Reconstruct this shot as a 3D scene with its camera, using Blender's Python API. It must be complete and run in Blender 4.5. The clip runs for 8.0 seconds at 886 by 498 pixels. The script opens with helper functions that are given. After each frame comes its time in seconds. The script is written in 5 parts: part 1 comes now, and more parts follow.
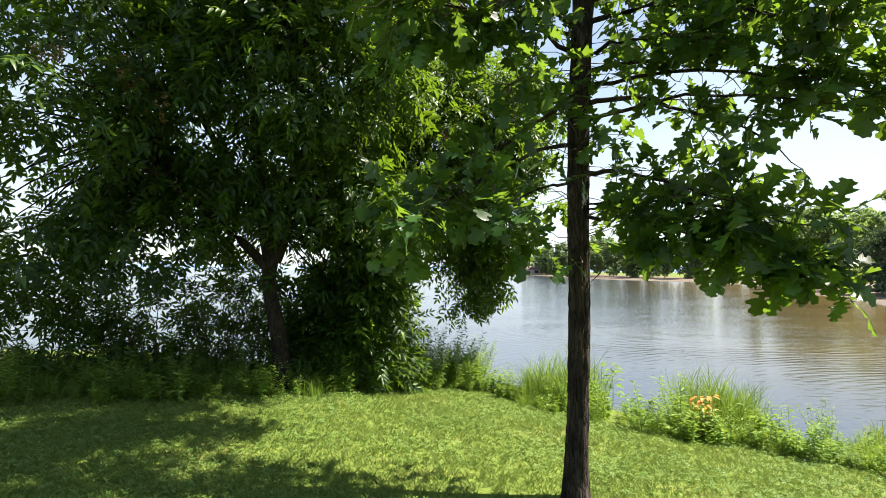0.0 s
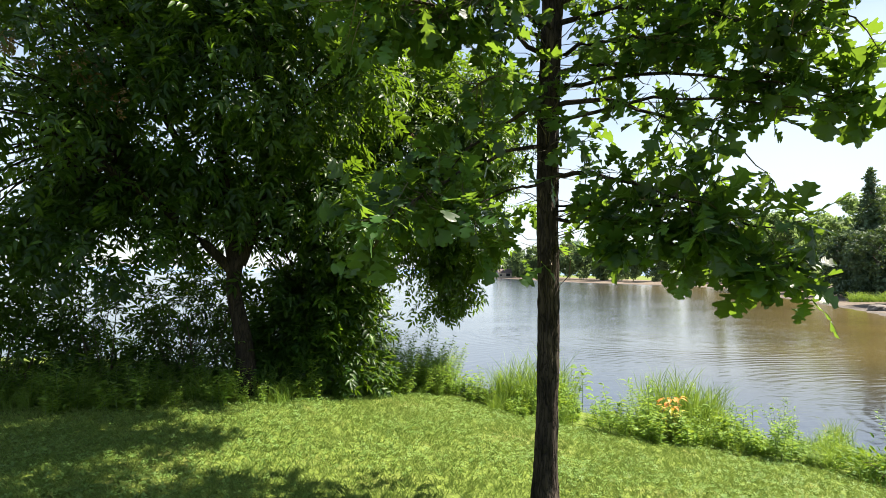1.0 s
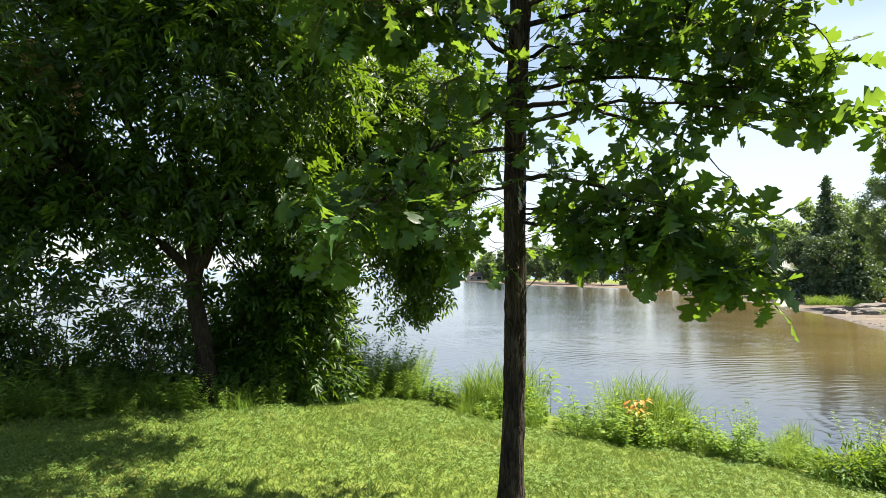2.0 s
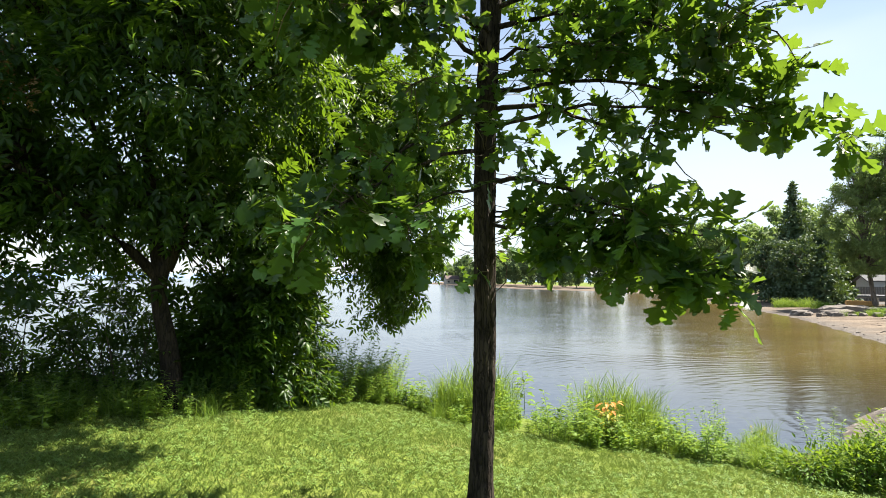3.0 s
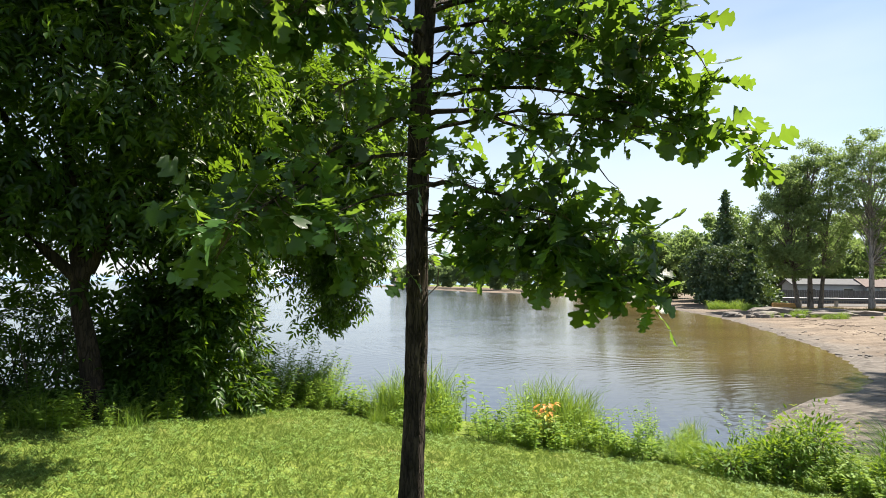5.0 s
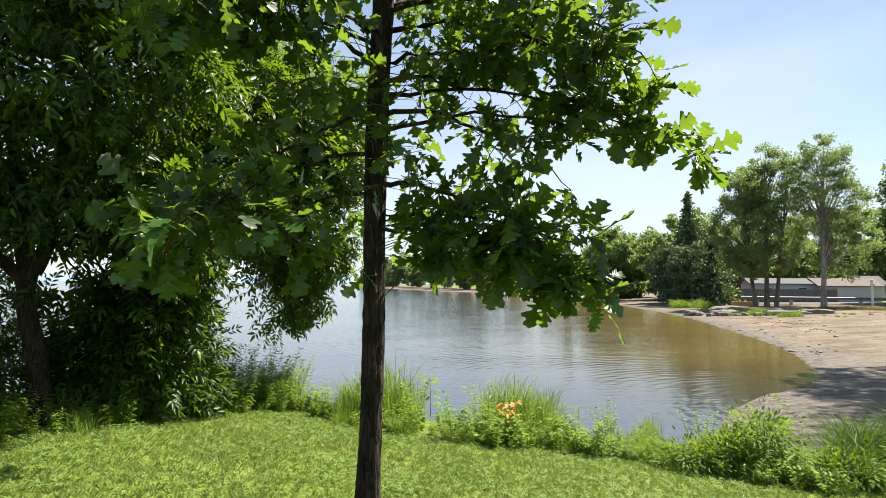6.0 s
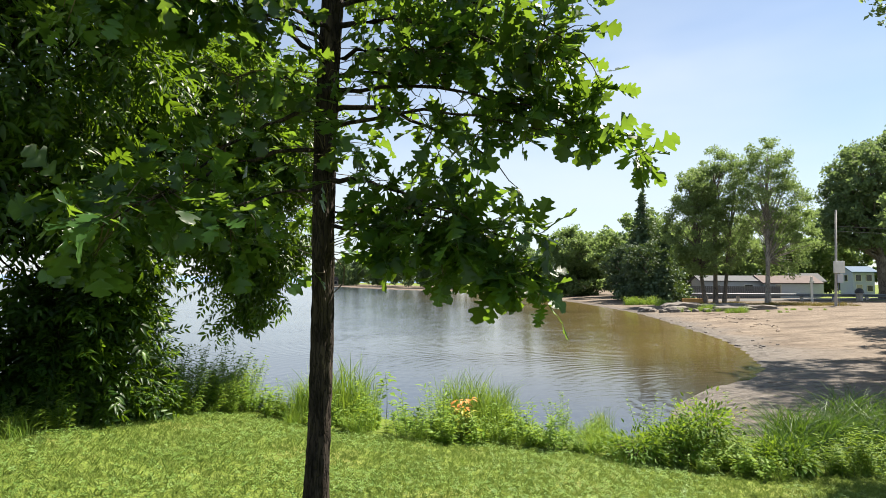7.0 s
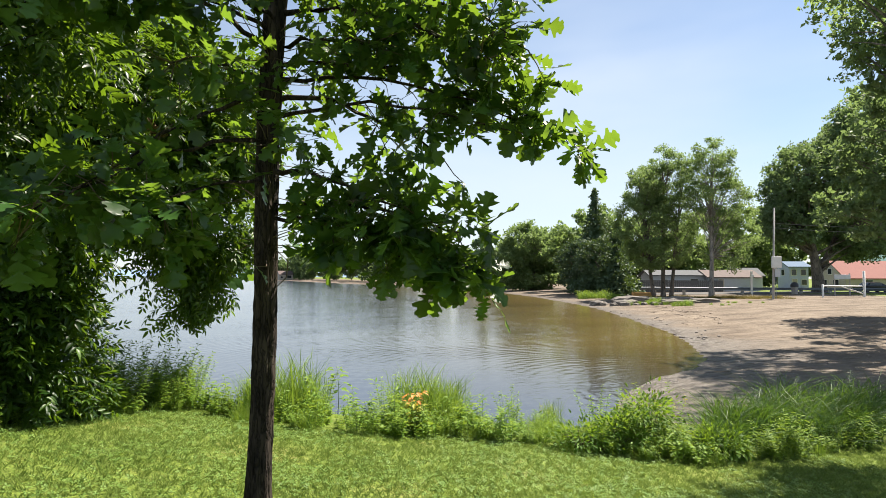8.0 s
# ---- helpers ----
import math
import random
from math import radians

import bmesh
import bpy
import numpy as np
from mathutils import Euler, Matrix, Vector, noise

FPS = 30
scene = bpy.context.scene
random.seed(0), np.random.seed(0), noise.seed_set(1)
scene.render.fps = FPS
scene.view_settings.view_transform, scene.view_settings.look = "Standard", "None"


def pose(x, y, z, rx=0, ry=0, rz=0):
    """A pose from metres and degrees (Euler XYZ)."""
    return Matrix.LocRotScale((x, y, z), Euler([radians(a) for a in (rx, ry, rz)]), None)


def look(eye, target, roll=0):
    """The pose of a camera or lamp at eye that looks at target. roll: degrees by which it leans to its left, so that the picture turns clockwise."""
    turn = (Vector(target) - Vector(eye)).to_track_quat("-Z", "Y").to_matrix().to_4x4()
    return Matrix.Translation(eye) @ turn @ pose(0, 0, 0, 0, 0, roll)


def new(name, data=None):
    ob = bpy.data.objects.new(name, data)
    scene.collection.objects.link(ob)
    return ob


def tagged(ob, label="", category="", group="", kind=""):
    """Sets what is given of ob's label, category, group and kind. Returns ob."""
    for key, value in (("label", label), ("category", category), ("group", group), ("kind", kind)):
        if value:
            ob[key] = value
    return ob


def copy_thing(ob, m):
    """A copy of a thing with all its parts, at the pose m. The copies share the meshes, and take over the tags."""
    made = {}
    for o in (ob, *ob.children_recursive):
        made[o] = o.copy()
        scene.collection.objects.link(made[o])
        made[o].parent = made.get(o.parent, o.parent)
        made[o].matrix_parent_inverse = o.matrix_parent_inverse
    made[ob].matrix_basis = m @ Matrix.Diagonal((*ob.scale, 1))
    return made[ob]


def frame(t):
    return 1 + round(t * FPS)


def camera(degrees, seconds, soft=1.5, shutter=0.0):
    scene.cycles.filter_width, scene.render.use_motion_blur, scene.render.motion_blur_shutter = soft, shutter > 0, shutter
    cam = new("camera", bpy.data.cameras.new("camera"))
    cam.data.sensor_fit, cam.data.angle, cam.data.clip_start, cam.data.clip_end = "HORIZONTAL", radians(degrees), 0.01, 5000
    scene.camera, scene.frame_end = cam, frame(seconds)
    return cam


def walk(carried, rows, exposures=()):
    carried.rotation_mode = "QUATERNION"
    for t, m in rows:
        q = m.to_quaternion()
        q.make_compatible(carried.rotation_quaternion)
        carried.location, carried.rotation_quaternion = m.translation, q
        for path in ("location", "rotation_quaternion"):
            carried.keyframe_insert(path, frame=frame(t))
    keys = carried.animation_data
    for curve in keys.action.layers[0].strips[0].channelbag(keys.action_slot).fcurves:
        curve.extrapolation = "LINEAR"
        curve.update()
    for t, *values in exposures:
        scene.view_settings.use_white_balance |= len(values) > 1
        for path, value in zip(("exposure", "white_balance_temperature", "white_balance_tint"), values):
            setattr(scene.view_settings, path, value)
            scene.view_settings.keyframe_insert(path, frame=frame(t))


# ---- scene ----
cam = camera(78.0, 8.0, 0.9)
PATH = [
    (0, (0.295, 0.058, 1.615), (0.148, 2.051, 1.692), 0.4),
    (0.5, (0.307, 0.103, 1.614), (0.213, 2.099, 1.697), 0.4),
    (1, (0.322, 0.14, 1.611), (0.276, 2.137, 1.7), 0.4),
    (1.5, (0.341, 0.185, 1.611), (0.35, 2.183, 1.706), 0.5),
    (3, (0.423, 0.263, 1.612), (0.566, 2.255, 1.726), 0.5),
    (3.5, (0.461, 0.277, 1.615), (0.646, 2.265, 1.733), 0.5),
    (4, (0.489, 0.285, 1.613), (0.718, 2.269, 1.736), 0.4),
    (4.5, (0.521, 0.278, 1.615), (0.796, 2.255, 1.74), 0.5),
    (6, (0.655, 0.238, 1.625), (1.087, 2.187, 1.751), 0.5),
    (6.5, (0.696, 0.226, 1.625), (1.192, 2.159, 1.749), 0.4),
    (7, (0.737, 0.211, 1.616), (1.307, 2.125, 1.737), 0.3),
    (7.5, (0.775, 0.204, 1.617), (1.42, 2.094, 1.728), 0.3),
    (8, (0.818, 0.19, 1.613), (1.536, 2.054, 1.714), 0.3),
]
walk(cam, [(t, look(eye, target, roll)) for t, eye, target, roll in PATH], [(0, 1.84, 6850, 12), (4, 1.77, 6850, 12), (8, 1.54, 6850, 12)])

# ---- world, sun ----
SUN_AZ, SUN_EL = 15.0, 58.0     # degrees: from +x towards +y, and above the horizon
world = bpy.data.worlds.new("sky")
scene.world = world
world.use_nodes = True
wn, wl = world.node_tree.nodes, world.node_tree.links
sky = wn.new("ShaderNodeTexSky")
sky.sky_type, sky.sun_disc = "NISHITA", False
sky.sun_elevation, sky.sun_rotation = radians(SUN_EL), radians(90 - SUN_AZ)
sky.air_density, sky.dust_density, sky.ozone_density = 1.1, 0.15, 1.5
wco = wn.new("ShaderNodeTexCoord")
wmap = wn.new("ShaderNodeMapping")
wmap.inputs["Scale"].default_value = (1.0, 1.0, 3.2)
wno = wn.new("ShaderNodeTexNoise")
wno.inputs["Scale"].default_value, wno.inputs["Detail"].default_value, wno.inputs["Roughness"].default_value = 1.6, 4, 0.45
wra = wn.new("ShaderNodeValToRGB")
wra.color_ramp.elements[0].position, wra.color_ramp.elements[1].position = 0.36, 0.98
wmx = wn.new("ShaderNodeMix")
wmx.data_type = "RGBA"
wmx.inputs["B"].default_value = (5.6, 6.4, 7.3, 1)
wl.new(wco.outputs["Generated"], wmap.inputs["Vector"])
wl.new(wmap.outputs["Vector"], wno.inputs["Vector"])
wl.new(wno.outputs["Fac"], wra.inputs["Fac"])
wl.new(wra.outputs["Color"], wmx.inputs["Factor"])
# pale summer haze low over the horizon
wsep = wn.new("ShaderNodeSeparateXYZ")
whz = wn.new("ShaderNodeMapRange")
whz.interpolation_type = "SMOOTHSTEP"
whz.inputs["From Min"].default_value, whz.inputs["From Max"].default_value = -0.05, 0.45
whz.inputs["To Min"].default_value, whz.inputs["To Max"].default_value = 0.65, 0.0
whm = wn.new("ShaderNodeMix")
whm.data_type = "RGBA"
whm.inputs["B"].default_value = (4.5, 5.6, 6.7, 1)
wl.new(wco.outputs["Generated"], wsep.inputs["Vector"])
wl.new(wsep.outputs["Z"], whz.inputs["Value"])
wl.new(whz.outputs["Result"], whm.inputs["Factor"])
wl.new(sky.outputs["Color"], whm.inputs["A"])
wl.new(whm.outputs["Result"], wmx.inputs["A"])
wl.new(wmx.outputs["Result"], wn["Background"].inputs["Color"])
wn["Background"].inputs["Strength"].default_value = 0.054

sun = new("sun", bpy.data.lights.new("sun", "SUN"))
sun.data.energy, sun.data.angle, sun.data.color = 5.0, radians(0.6), (1.0, 0.95, 0.86)
sun_dir = Vector((math.cos(radians(SUN_AZ)) * math.cos(radians(SUN_EL)), math.sin(radians(SUN_AZ)) * math.cos(radians(SUN_EL)), math.sin(radians(SUN_EL))))
sun.matrix_world = look(sun_dir * 80, (0, 0, 0))

# ---- materials ----
def nodes_of(name):
    m = bpy.data.materials.new(name)
    m.use_nodes = True
    return m, m.node_tree.nodes, m.node_tree.links, m.node_tree.nodes["Principled BSDF"]


def noise_tex(n, l, scale, detail=4.0, stretch=None, coord="Object"):
    t = n.new("ShaderNodeTexNoise")
    t.inputs["Scale"].default_value, t.inputs["Detail"].default_value = scale, detail
    c = n.new("ShaderNodeTexCoord")
    if stretch:
        mp = n.new("ShaderNodeMapping")
        mp.inputs["Scale"].default_value = stretch
        l.new(c.outputs[coord], mp.inputs["Vector"])
        l.new(mp.outputs["Vector"], t.inputs["Vector"])
    else:
        l.new(c.outputs[coord], t.inputs["Vector"])
    return t


def ramp(n, l, source, stops):
    r = n.new("ShaderNodeValToRGB")
    els = r.color_ramp.elements
    while len(els) < len(stops):
        els.new(0.5)
    for e, (p, c) in zip(els, stops):
        e.position, e.color = p, (*c, 1)
    l.new(source, r.inputs["Fac"])
    return r


def mix(n, l, a, b, fac, kind="MIX"):
    m = n.new("ShaderNodeMix")
    m.data_type, m.blend_type = "RGBA", kind
    for key, v in (("A", a), ("B", b), ("Factor", fac)):
        if isinstance(v, (int, float)):
            m.inputs[key].default_value = v
        elif isinstance(v, tuple):
            m.inputs[key].default_value = (*v, 1)
        else:
            l.new(v, m.inputs[key])
    return m.outputs["Result"]


def bump(n, l, p, height, strength, distance=0.02):
    b = n.new("ShaderNodeBump")
    b.inputs["Strength"].default_value, b.inputs["Distance"].default_value = strength, distance
    l.new(height, b.inputs["Height"])
    l.new(b.outputs["Normal"], p.inputs["Normal"])
    return b


def plain(name, colour, rough=0.7, spread=0.25, scale=6.0, metal=0.0, relief=0.15, stretch=None):
    """A surface with coarse stains and fine grain round one colour."""
    m, n, l, p = nodes_of(name)
    a = noise_tex(n, l, scale, 5, stretch)
    dark, light = [tuple(min(1, c * k) for c in colour) for k in (1 - spread, 1 + spread)]
    r = ramp(n, l, a.outputs["Fac"], [(0.3, dark), (0.7, light)])
    l.new(r.outputs["Color"], p.inputs["Base Color"])
    g = noise_tex(n, l, scale * 14, 3, stretch)
    bump(n, l, p, g.outputs["Fac"], relief)
    p.inputs["Roughness"].default_value, p.inputs["Metallic"].default_value = rough, metal
    return m


def leafy(name, stops, gloss=0.5, through_light=0.45, glow=(0.30, 0.46, 0.02), per="island", spec=0.3, tint=0.6):
    """A leaf: glossy above, letting sunlight through, each a little different."""
    m, n, l, p = nodes_of(name)
    if per == "island":
        src = n.new("ShaderNodeNewGeometry").outputs["Random Per Island"]
    else:
        src = n.new("ShaderNodeObjectInfo").outputs["Random"]
    big = noise_tex(n, l, 0.9, 2, coord="Object")
    add = n.new("ShaderNodeMath")
    add.operation = "MULTIPLY_ADD"
    add.inputs[1].default_value, add.inputs[2].default_value = 0.6, -0.1
    l.new(src, add.inputs[0])
    add2 = n.new("ShaderNodeMath")
    add2.operation = "MULTIPLY_ADD"
    add2.inputs[1].default_value = 0.5
    l.new(big.outputs["Fac"], add2.inputs[0])
    l.new(add.outputs[0], add2.inputs[2])
    r = ramp(n, l, add2.outputs[0], stops)
    fine = noise_tex(n, l, 60, 3)
    l.new(r.outputs["Color"], p.inputs["Base Color"])
    p.inputs["Roughness"].default_value = gloss
    p.inputs["Specular IOR Level"].default_value = spec
    bump(n, l, p, fine.outputs["Fac"], 0.25, 0.004)
    tr = n.new("ShaderNodeBsdfTranslucent")
    warm = mix(n, l, r.outputs["Color"], glow, tint)
    l.new(warm, tr.inputs["Color"])
    mx = n.new("ShaderNodeMixShader")
    mx.inputs["Fac"].default_value = through_light
    l.new(p.outputs[0], mx.inputs[1])
    l.new(tr.outputs[0], mx.inputs[2])
    l.new(mx.outputs[0], n["Material Output"].inputs["Surface"])
    return m


MAT = {}
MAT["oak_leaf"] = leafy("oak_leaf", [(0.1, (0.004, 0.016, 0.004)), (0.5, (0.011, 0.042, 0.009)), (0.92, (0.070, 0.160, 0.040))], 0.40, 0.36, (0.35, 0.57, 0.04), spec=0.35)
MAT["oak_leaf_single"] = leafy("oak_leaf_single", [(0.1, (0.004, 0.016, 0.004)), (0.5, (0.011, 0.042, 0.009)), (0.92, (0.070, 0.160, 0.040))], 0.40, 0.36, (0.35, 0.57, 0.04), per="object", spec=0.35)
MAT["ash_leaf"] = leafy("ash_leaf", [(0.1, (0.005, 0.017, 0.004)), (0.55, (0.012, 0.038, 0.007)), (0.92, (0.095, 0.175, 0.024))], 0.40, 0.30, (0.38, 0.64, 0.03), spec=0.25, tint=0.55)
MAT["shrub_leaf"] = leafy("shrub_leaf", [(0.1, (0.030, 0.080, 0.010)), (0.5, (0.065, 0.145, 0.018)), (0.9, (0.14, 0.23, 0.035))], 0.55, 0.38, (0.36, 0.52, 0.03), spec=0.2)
MAT["sedge"] = leafy("sedge", [(0.1, (0.010, 0.036, 0.008)), (0.5, (0.022, 0.066, 0.012)), (0.9, (0.055, 0.115, 0.022))], 0.5, 0.26, (0.24, 0.42, 0.03), spec=0.2)
MAT["weed_leaf"] = leafy("weed_leaf", [(0.1, (0.065, 0.145, 0.016)), (0.5, (0.135, 0.240, 0.028)), (0.9, (0.22, 0.315, 0.05))], 0.55, 0.42, (0.40, 0.52, 0.05), spec=0.25)
MAT["reed"] = leafy("reed", [(0.1, (0.08, 0.155, 0.016)), (0.5, (0.13, 0.235, 0.03)), (0.9, (0.23, 0.31, 0.08))], 0.5, 0.38, (0.34, 0.46, 0.05))
MAT["lawn_blade"] = leafy("lawn_blade", [(0.1, (0.080, 0.145, 0.026)), (0.5, (0.140, 0.212, 0.042)), (0.85, (0.225, 0.275, 0.075)), (0.97, (0.42, 0.37, 0.18))], 0.6, 0.32, (0.32, 0.41, 0.09), spec=0.2)
MAT["clover"] = leafy("clover", [(0.1, (0.075, 0.145, 0.034)), (0.5, (0.125, 0.215, 0.050)), (0.9, (0.20, 0.295, 0.085))], 0.55, 0.35, (0.38, 0.48, 0.06), spec=0.2)
MAT["orange_leaf"] = leafy("orange_leaf", [(0.1, (0.55, 0.20, 0.05)), (0.9, (0.65, 0.32, 0.08))], 0.5, 0.35, (0.8, 0.35, 0.05))
MAT["yellow_leaf"] = leafy("yellow_leaf", [(0.1, (0.28, 0.30, 0.03)), (0.9, (0.42, 0.38, 0.05))], 0.5, 0.35, (0.6, 0.55, 0.05))
MAT["flower"] = leafy("flower", [(0.1, (0.65, 0.45, 0.02)), (0.9, (0.75, 0.6, 0.03))], 0.6, 0.2, (0.8, 0.6, 0.02))
# distance haze is put into the next two leaf colours as paler green
MAT["far_haze_leaf"] = leafy("far_haze_leaf", [(0.1, (0.080, 0.130, 0.060)), (0.5, (0.115, 0.175, 0.085)), (0.9, (0.165, 0.225, 0.095))], 0.6, 0.45, (0.24, 0.34, 0.08))
MAT["maple_leaf"] = leafy("maple_leaf", [(0.1, (0.095, 0.150, 0.058)), (0.5, (0.145, 0.212, 0.082)), (0.9, (0.215, 0.285, 0.115))], 0.55, 0.5, (0.30, 0.42, 0.10))
MAT["dry_grass"] = leafy("dry_grass", [(0.1, (0.10, 0.085, 0.022)), (0.5, (0.155, 0.125, 0.035)), (0.9, (0.20, 0.17, 0.055))], 0.7, 0.25, (0.30, 0.24, 0.06), spec=0.1)
MAT["needle"] = leafy("needle", [(0.1, (0.042, 0.076, 0.040)), (0.9, (0.080, 0.130, 0.070))], 0.6, 0.1)
MAT["dead_leaf"] = leafy("dead_leaf", [(0.1, (0.20, 0.12, 0.06)), (0.9, (0.34, 0.22, 0.12))], 0.7, 0.2, (0.5, 0.3, 0.1))


def bark(name, dark, light, scale=9.0):
    m, n, l, p = nodes_of(name)
    ridge = n.new("ShaderNodeTexVoronoi")
    ridge.feature = "DISTANCE_TO_EDGE"
    ridge.inputs["Scale"].default_value = scale * 2.2
    c = n.new("ShaderNodeTexCoord")
    mp = n.new("ShaderNodeMapping")
    mp.inputs["Scale"].default_value = (1, 1, 0.11)
    warp = noise_tex(n, l, scale * 1.2, 4, (1, 1, 0.3))
    va = n.new("ShaderNodeVectorMath")
    va.operation = "MULTIPLY_ADD"
    va.inputs[1].default_value = (0.10, 0.10, 0.10)
    l.new(warp.outputs["Color"], va.inputs[0])
    l.new(c.outputs["Object"], va.inputs[2])
    l.new(va.outputs[0], mp.inputs["Vector"])
    l.new(mp.outputs["Vector"], ridge.inputs["Vector"])
    patch = noise_tex(n, l, scale * 0.5, 6, (1, 1, 0.35))
    base = ramp(n, l, patch.outputs["Fac"], [(0.32, dark), (0.58, tuple(0.7 * a + 0.3 * b for a, b in zip(dark, light))), (0.74, light)])
    gap = ramp(n, l, ridge.outputs["Distance"], [(0.0, (0.25, 0.25, 0.25)), (0.12, (1, 1, 1))])
    col = mix(n, l, base.outputs["Color"], gap.outputs["Color"], 0.85, "MULTIPLY")
    l.new(col, p.inputs["Base Color"])
    p.inputs["Roughness"].default_value = 0.9
    p.inputs["Specular IOR Level"].default_value = 0.2
    bump(n, l, p, gap.outputs["Color"], 0.9, 0.015)
    return m


MAT["oak_bark"] = bark("oak_bark", (0.014, 0.011, 0.009), (0.15, 0.115, 0.090), 16)
MAT["ash_bark"] = bark("ash_bark", (0.018, 0.014, 0.010), (0.09, 0.066, 0.048), 14)
MAT["far_bark"] = bark("far_bark", (0.13, 0.11, 0.09), (0.32, 0.27, 0.23), 4)
MAT["pale_bark"] = bark("pale_bark", (0.24, 0.22, 0.20), (0.46, 0.43, 0.39), 4)
MAT["stem"] = plain("stem", (0.11, 0.17, 0.04), 0.7)
MAT["twig"] = plain("twig", (0.10, 0.075, 0.05), 0.8)


def ground_material():
    """Lawn soil, bank, beach sand and wet sand, laid out by the cover attribute."""
    m, n, l, p = nodes_of("ground")
    at = n.new("ShaderNodeAttribute")
    at.attribute_name = "cover"
    sp = n.new("ShaderNodeSeparateColor")
    l.new(at.outputs["Color"], sp.inputs["Color"])
    g1, g2 = noise_tex(n, l, 0.8, 5), noise_tex(n, l, 45, 4)
    grass = ramp(n, l, g1.outputs["Fac"], [(0.3, (0.10, 0.145, 0.020)), (0.55, (0.135, 0.185, 0.028)), (0.72, (0.20, 0.21, 0.055))])
    fleck = ramp(n, l, g2.outputs["Fac"], [(0.35, (0.5, 0.5, 0.5)), (0.65, (1.15, 1.15, 1.1))])
    grass_c = mix(n, l, grass.outputs["Color"], fleck.outputs["Color"], 1.0, "MULTIPLY")
    s1, s2 = noise_tex(n, l, 0.35, 6, (1, 2.2, 1)), noise_tex(n, l, 30, 5)
    sand = ramp(n, l, s1.outputs["Fac"], [(0.3, (0.092, 0.070, 0.051)), (0.5, (0.145, 0.114, 0.085)), (0.7, (0.200, 0.162, 0.122))])
    grit = ramp(n, l, s2.outputs["Fac"], [(0.3, (0.80, 0.80, 0.80)), (0.7, (1.08, 1.08, 1.08))])
    sand_c = mix(n, l, sand.outputs["Color"], grit.outputs["Color"], 1.0, "MULTIPLY")
    wet_c = mix(n, l, sand_c, (0.06, 0.048, 0.035), sp.outputs["Green"])
    col = mix(n, l, grass_c, wet_c, sp.outputs["Red"])
    col = mix(n, l, col, (0.055, 0.048, 0.030), sp.outputs["Blue"])
    l.new(col, p.inputs["Base Color"])
    rough = n.new("ShaderNodeMapRange")
    rough.inputs["To Min"].default_value, rough.inputs["To Max"].default_value = 0.95, 0.45
    l.new(sp.outputs["Green"], rough.inputs["Value"])
    l.new(rough.outputs[0], p.inputs["Roughness"])
    p.inputs["Specular IOR Level"].default_value = 0.25
    dune = noise_tex(n, l, 1.3, 8, (1, 2.2, 1))
    bump(n, l, p, dune.outputs["Fac"], 1.0, 0.42)
    return m


def water_material():
    m, n, l, p = nodes_of("water")
    big = noise_tex(n, l, 0.06, 4, (1, 1.6, 1))
    at = n.new("ShaderNodeAttribute")
    at.attribute_name = "water_tint"
    # brown shallows by the beach; outer stops hold reflected sky as painted blue
    deep = ramp(n, l, at.outputs["Fac"], [(0.0, (0.118, 0.086, 0.026)), (0.35, (0.084, 0.064, 0.025)), (0.75, (0.040, 0.039, 0.036)), (1.0, (0.024, 0.030, 0.042))])
    tone = ramp(n, l, big.outputs["Fac"], [(0.35, (0.75, 0.75, 0.75)), (0.65, (1.15, 1.15, 1.15))])
    l.new(mix(n, l, deep.outputs["Color"], tone.outputs["Color"], 1.0, "MULTIPLY"), p.inputs["Base Color"])
    p.inputs["Roughness"].default_value, p.inputs["IOR"].default_value = 0.11, 1.62
    a, b = noise_tex(n, l, 1.6, 3, (0.8, 2.4, 1)), noise_tex(n, l, 0.12, 4, (1, 2.2, 1))
    c = n.new("ShaderNodeTexCoord")
    ring = n.new("ShaderNodeTexWave")
    ring.wave_type, ring.rings_direction = "RINGS", "SPHERICAL"
    mp = n.new("ShaderNodeMapping")
    mp.inputs["Location"].default_value = (-13.0, -11.0, 1.4)
    l.new(c.outputs["Object"], mp.inputs["Vector"])
    l.new(mp.outputs["Vector"], ring.inputs["Vector"])
    ring.inputs["Scale"].default_value, ring.inputs["Distortion"].default_value = 0.75, 3.5
    ring.inputs["Detail"].default_value = 2
    calm = ramp(n, l, b.outputs["Fac"], [(0.40, (0.32, 0.32, 0.32)), (0.62, (1, 1, 1))])
    waves = mix(n, l, a.outputs["Fac"], ring.outputs["Fac"], 0.22)
    h = mix(n, l, waves, calm.outputs["Color"], 1.0, "MULTIPLY")
    fine = noise_tex(n, l, 5.5, 2, (0.7, 1.6, 1))
    h = mix(n, l, h, fine.outputs["Fac"], 0.14)
    bump(n, l, p, h, 0.42, 0.06)
    return m


MAT["ground"], MAT["water"] = ground_material(), water_material()

# ---- mesh helpers ----
def mesh_of(name, verts, faces, mat=None, smooth=False):
    me = bpy.data.meshes.new(name)
    me.from_pydata([tuple(v) for v in verts] if not isinstance(verts, np.ndarray) else verts.tolist(), [], faces if isinstance(faces, list) else faces.tolist())
    if mat:
        me.materials.append(mat)
    if smooth:
        me.polygons.foreach_set("use_smooth", [True] * len(me.polygons))
    me.update()
    return me


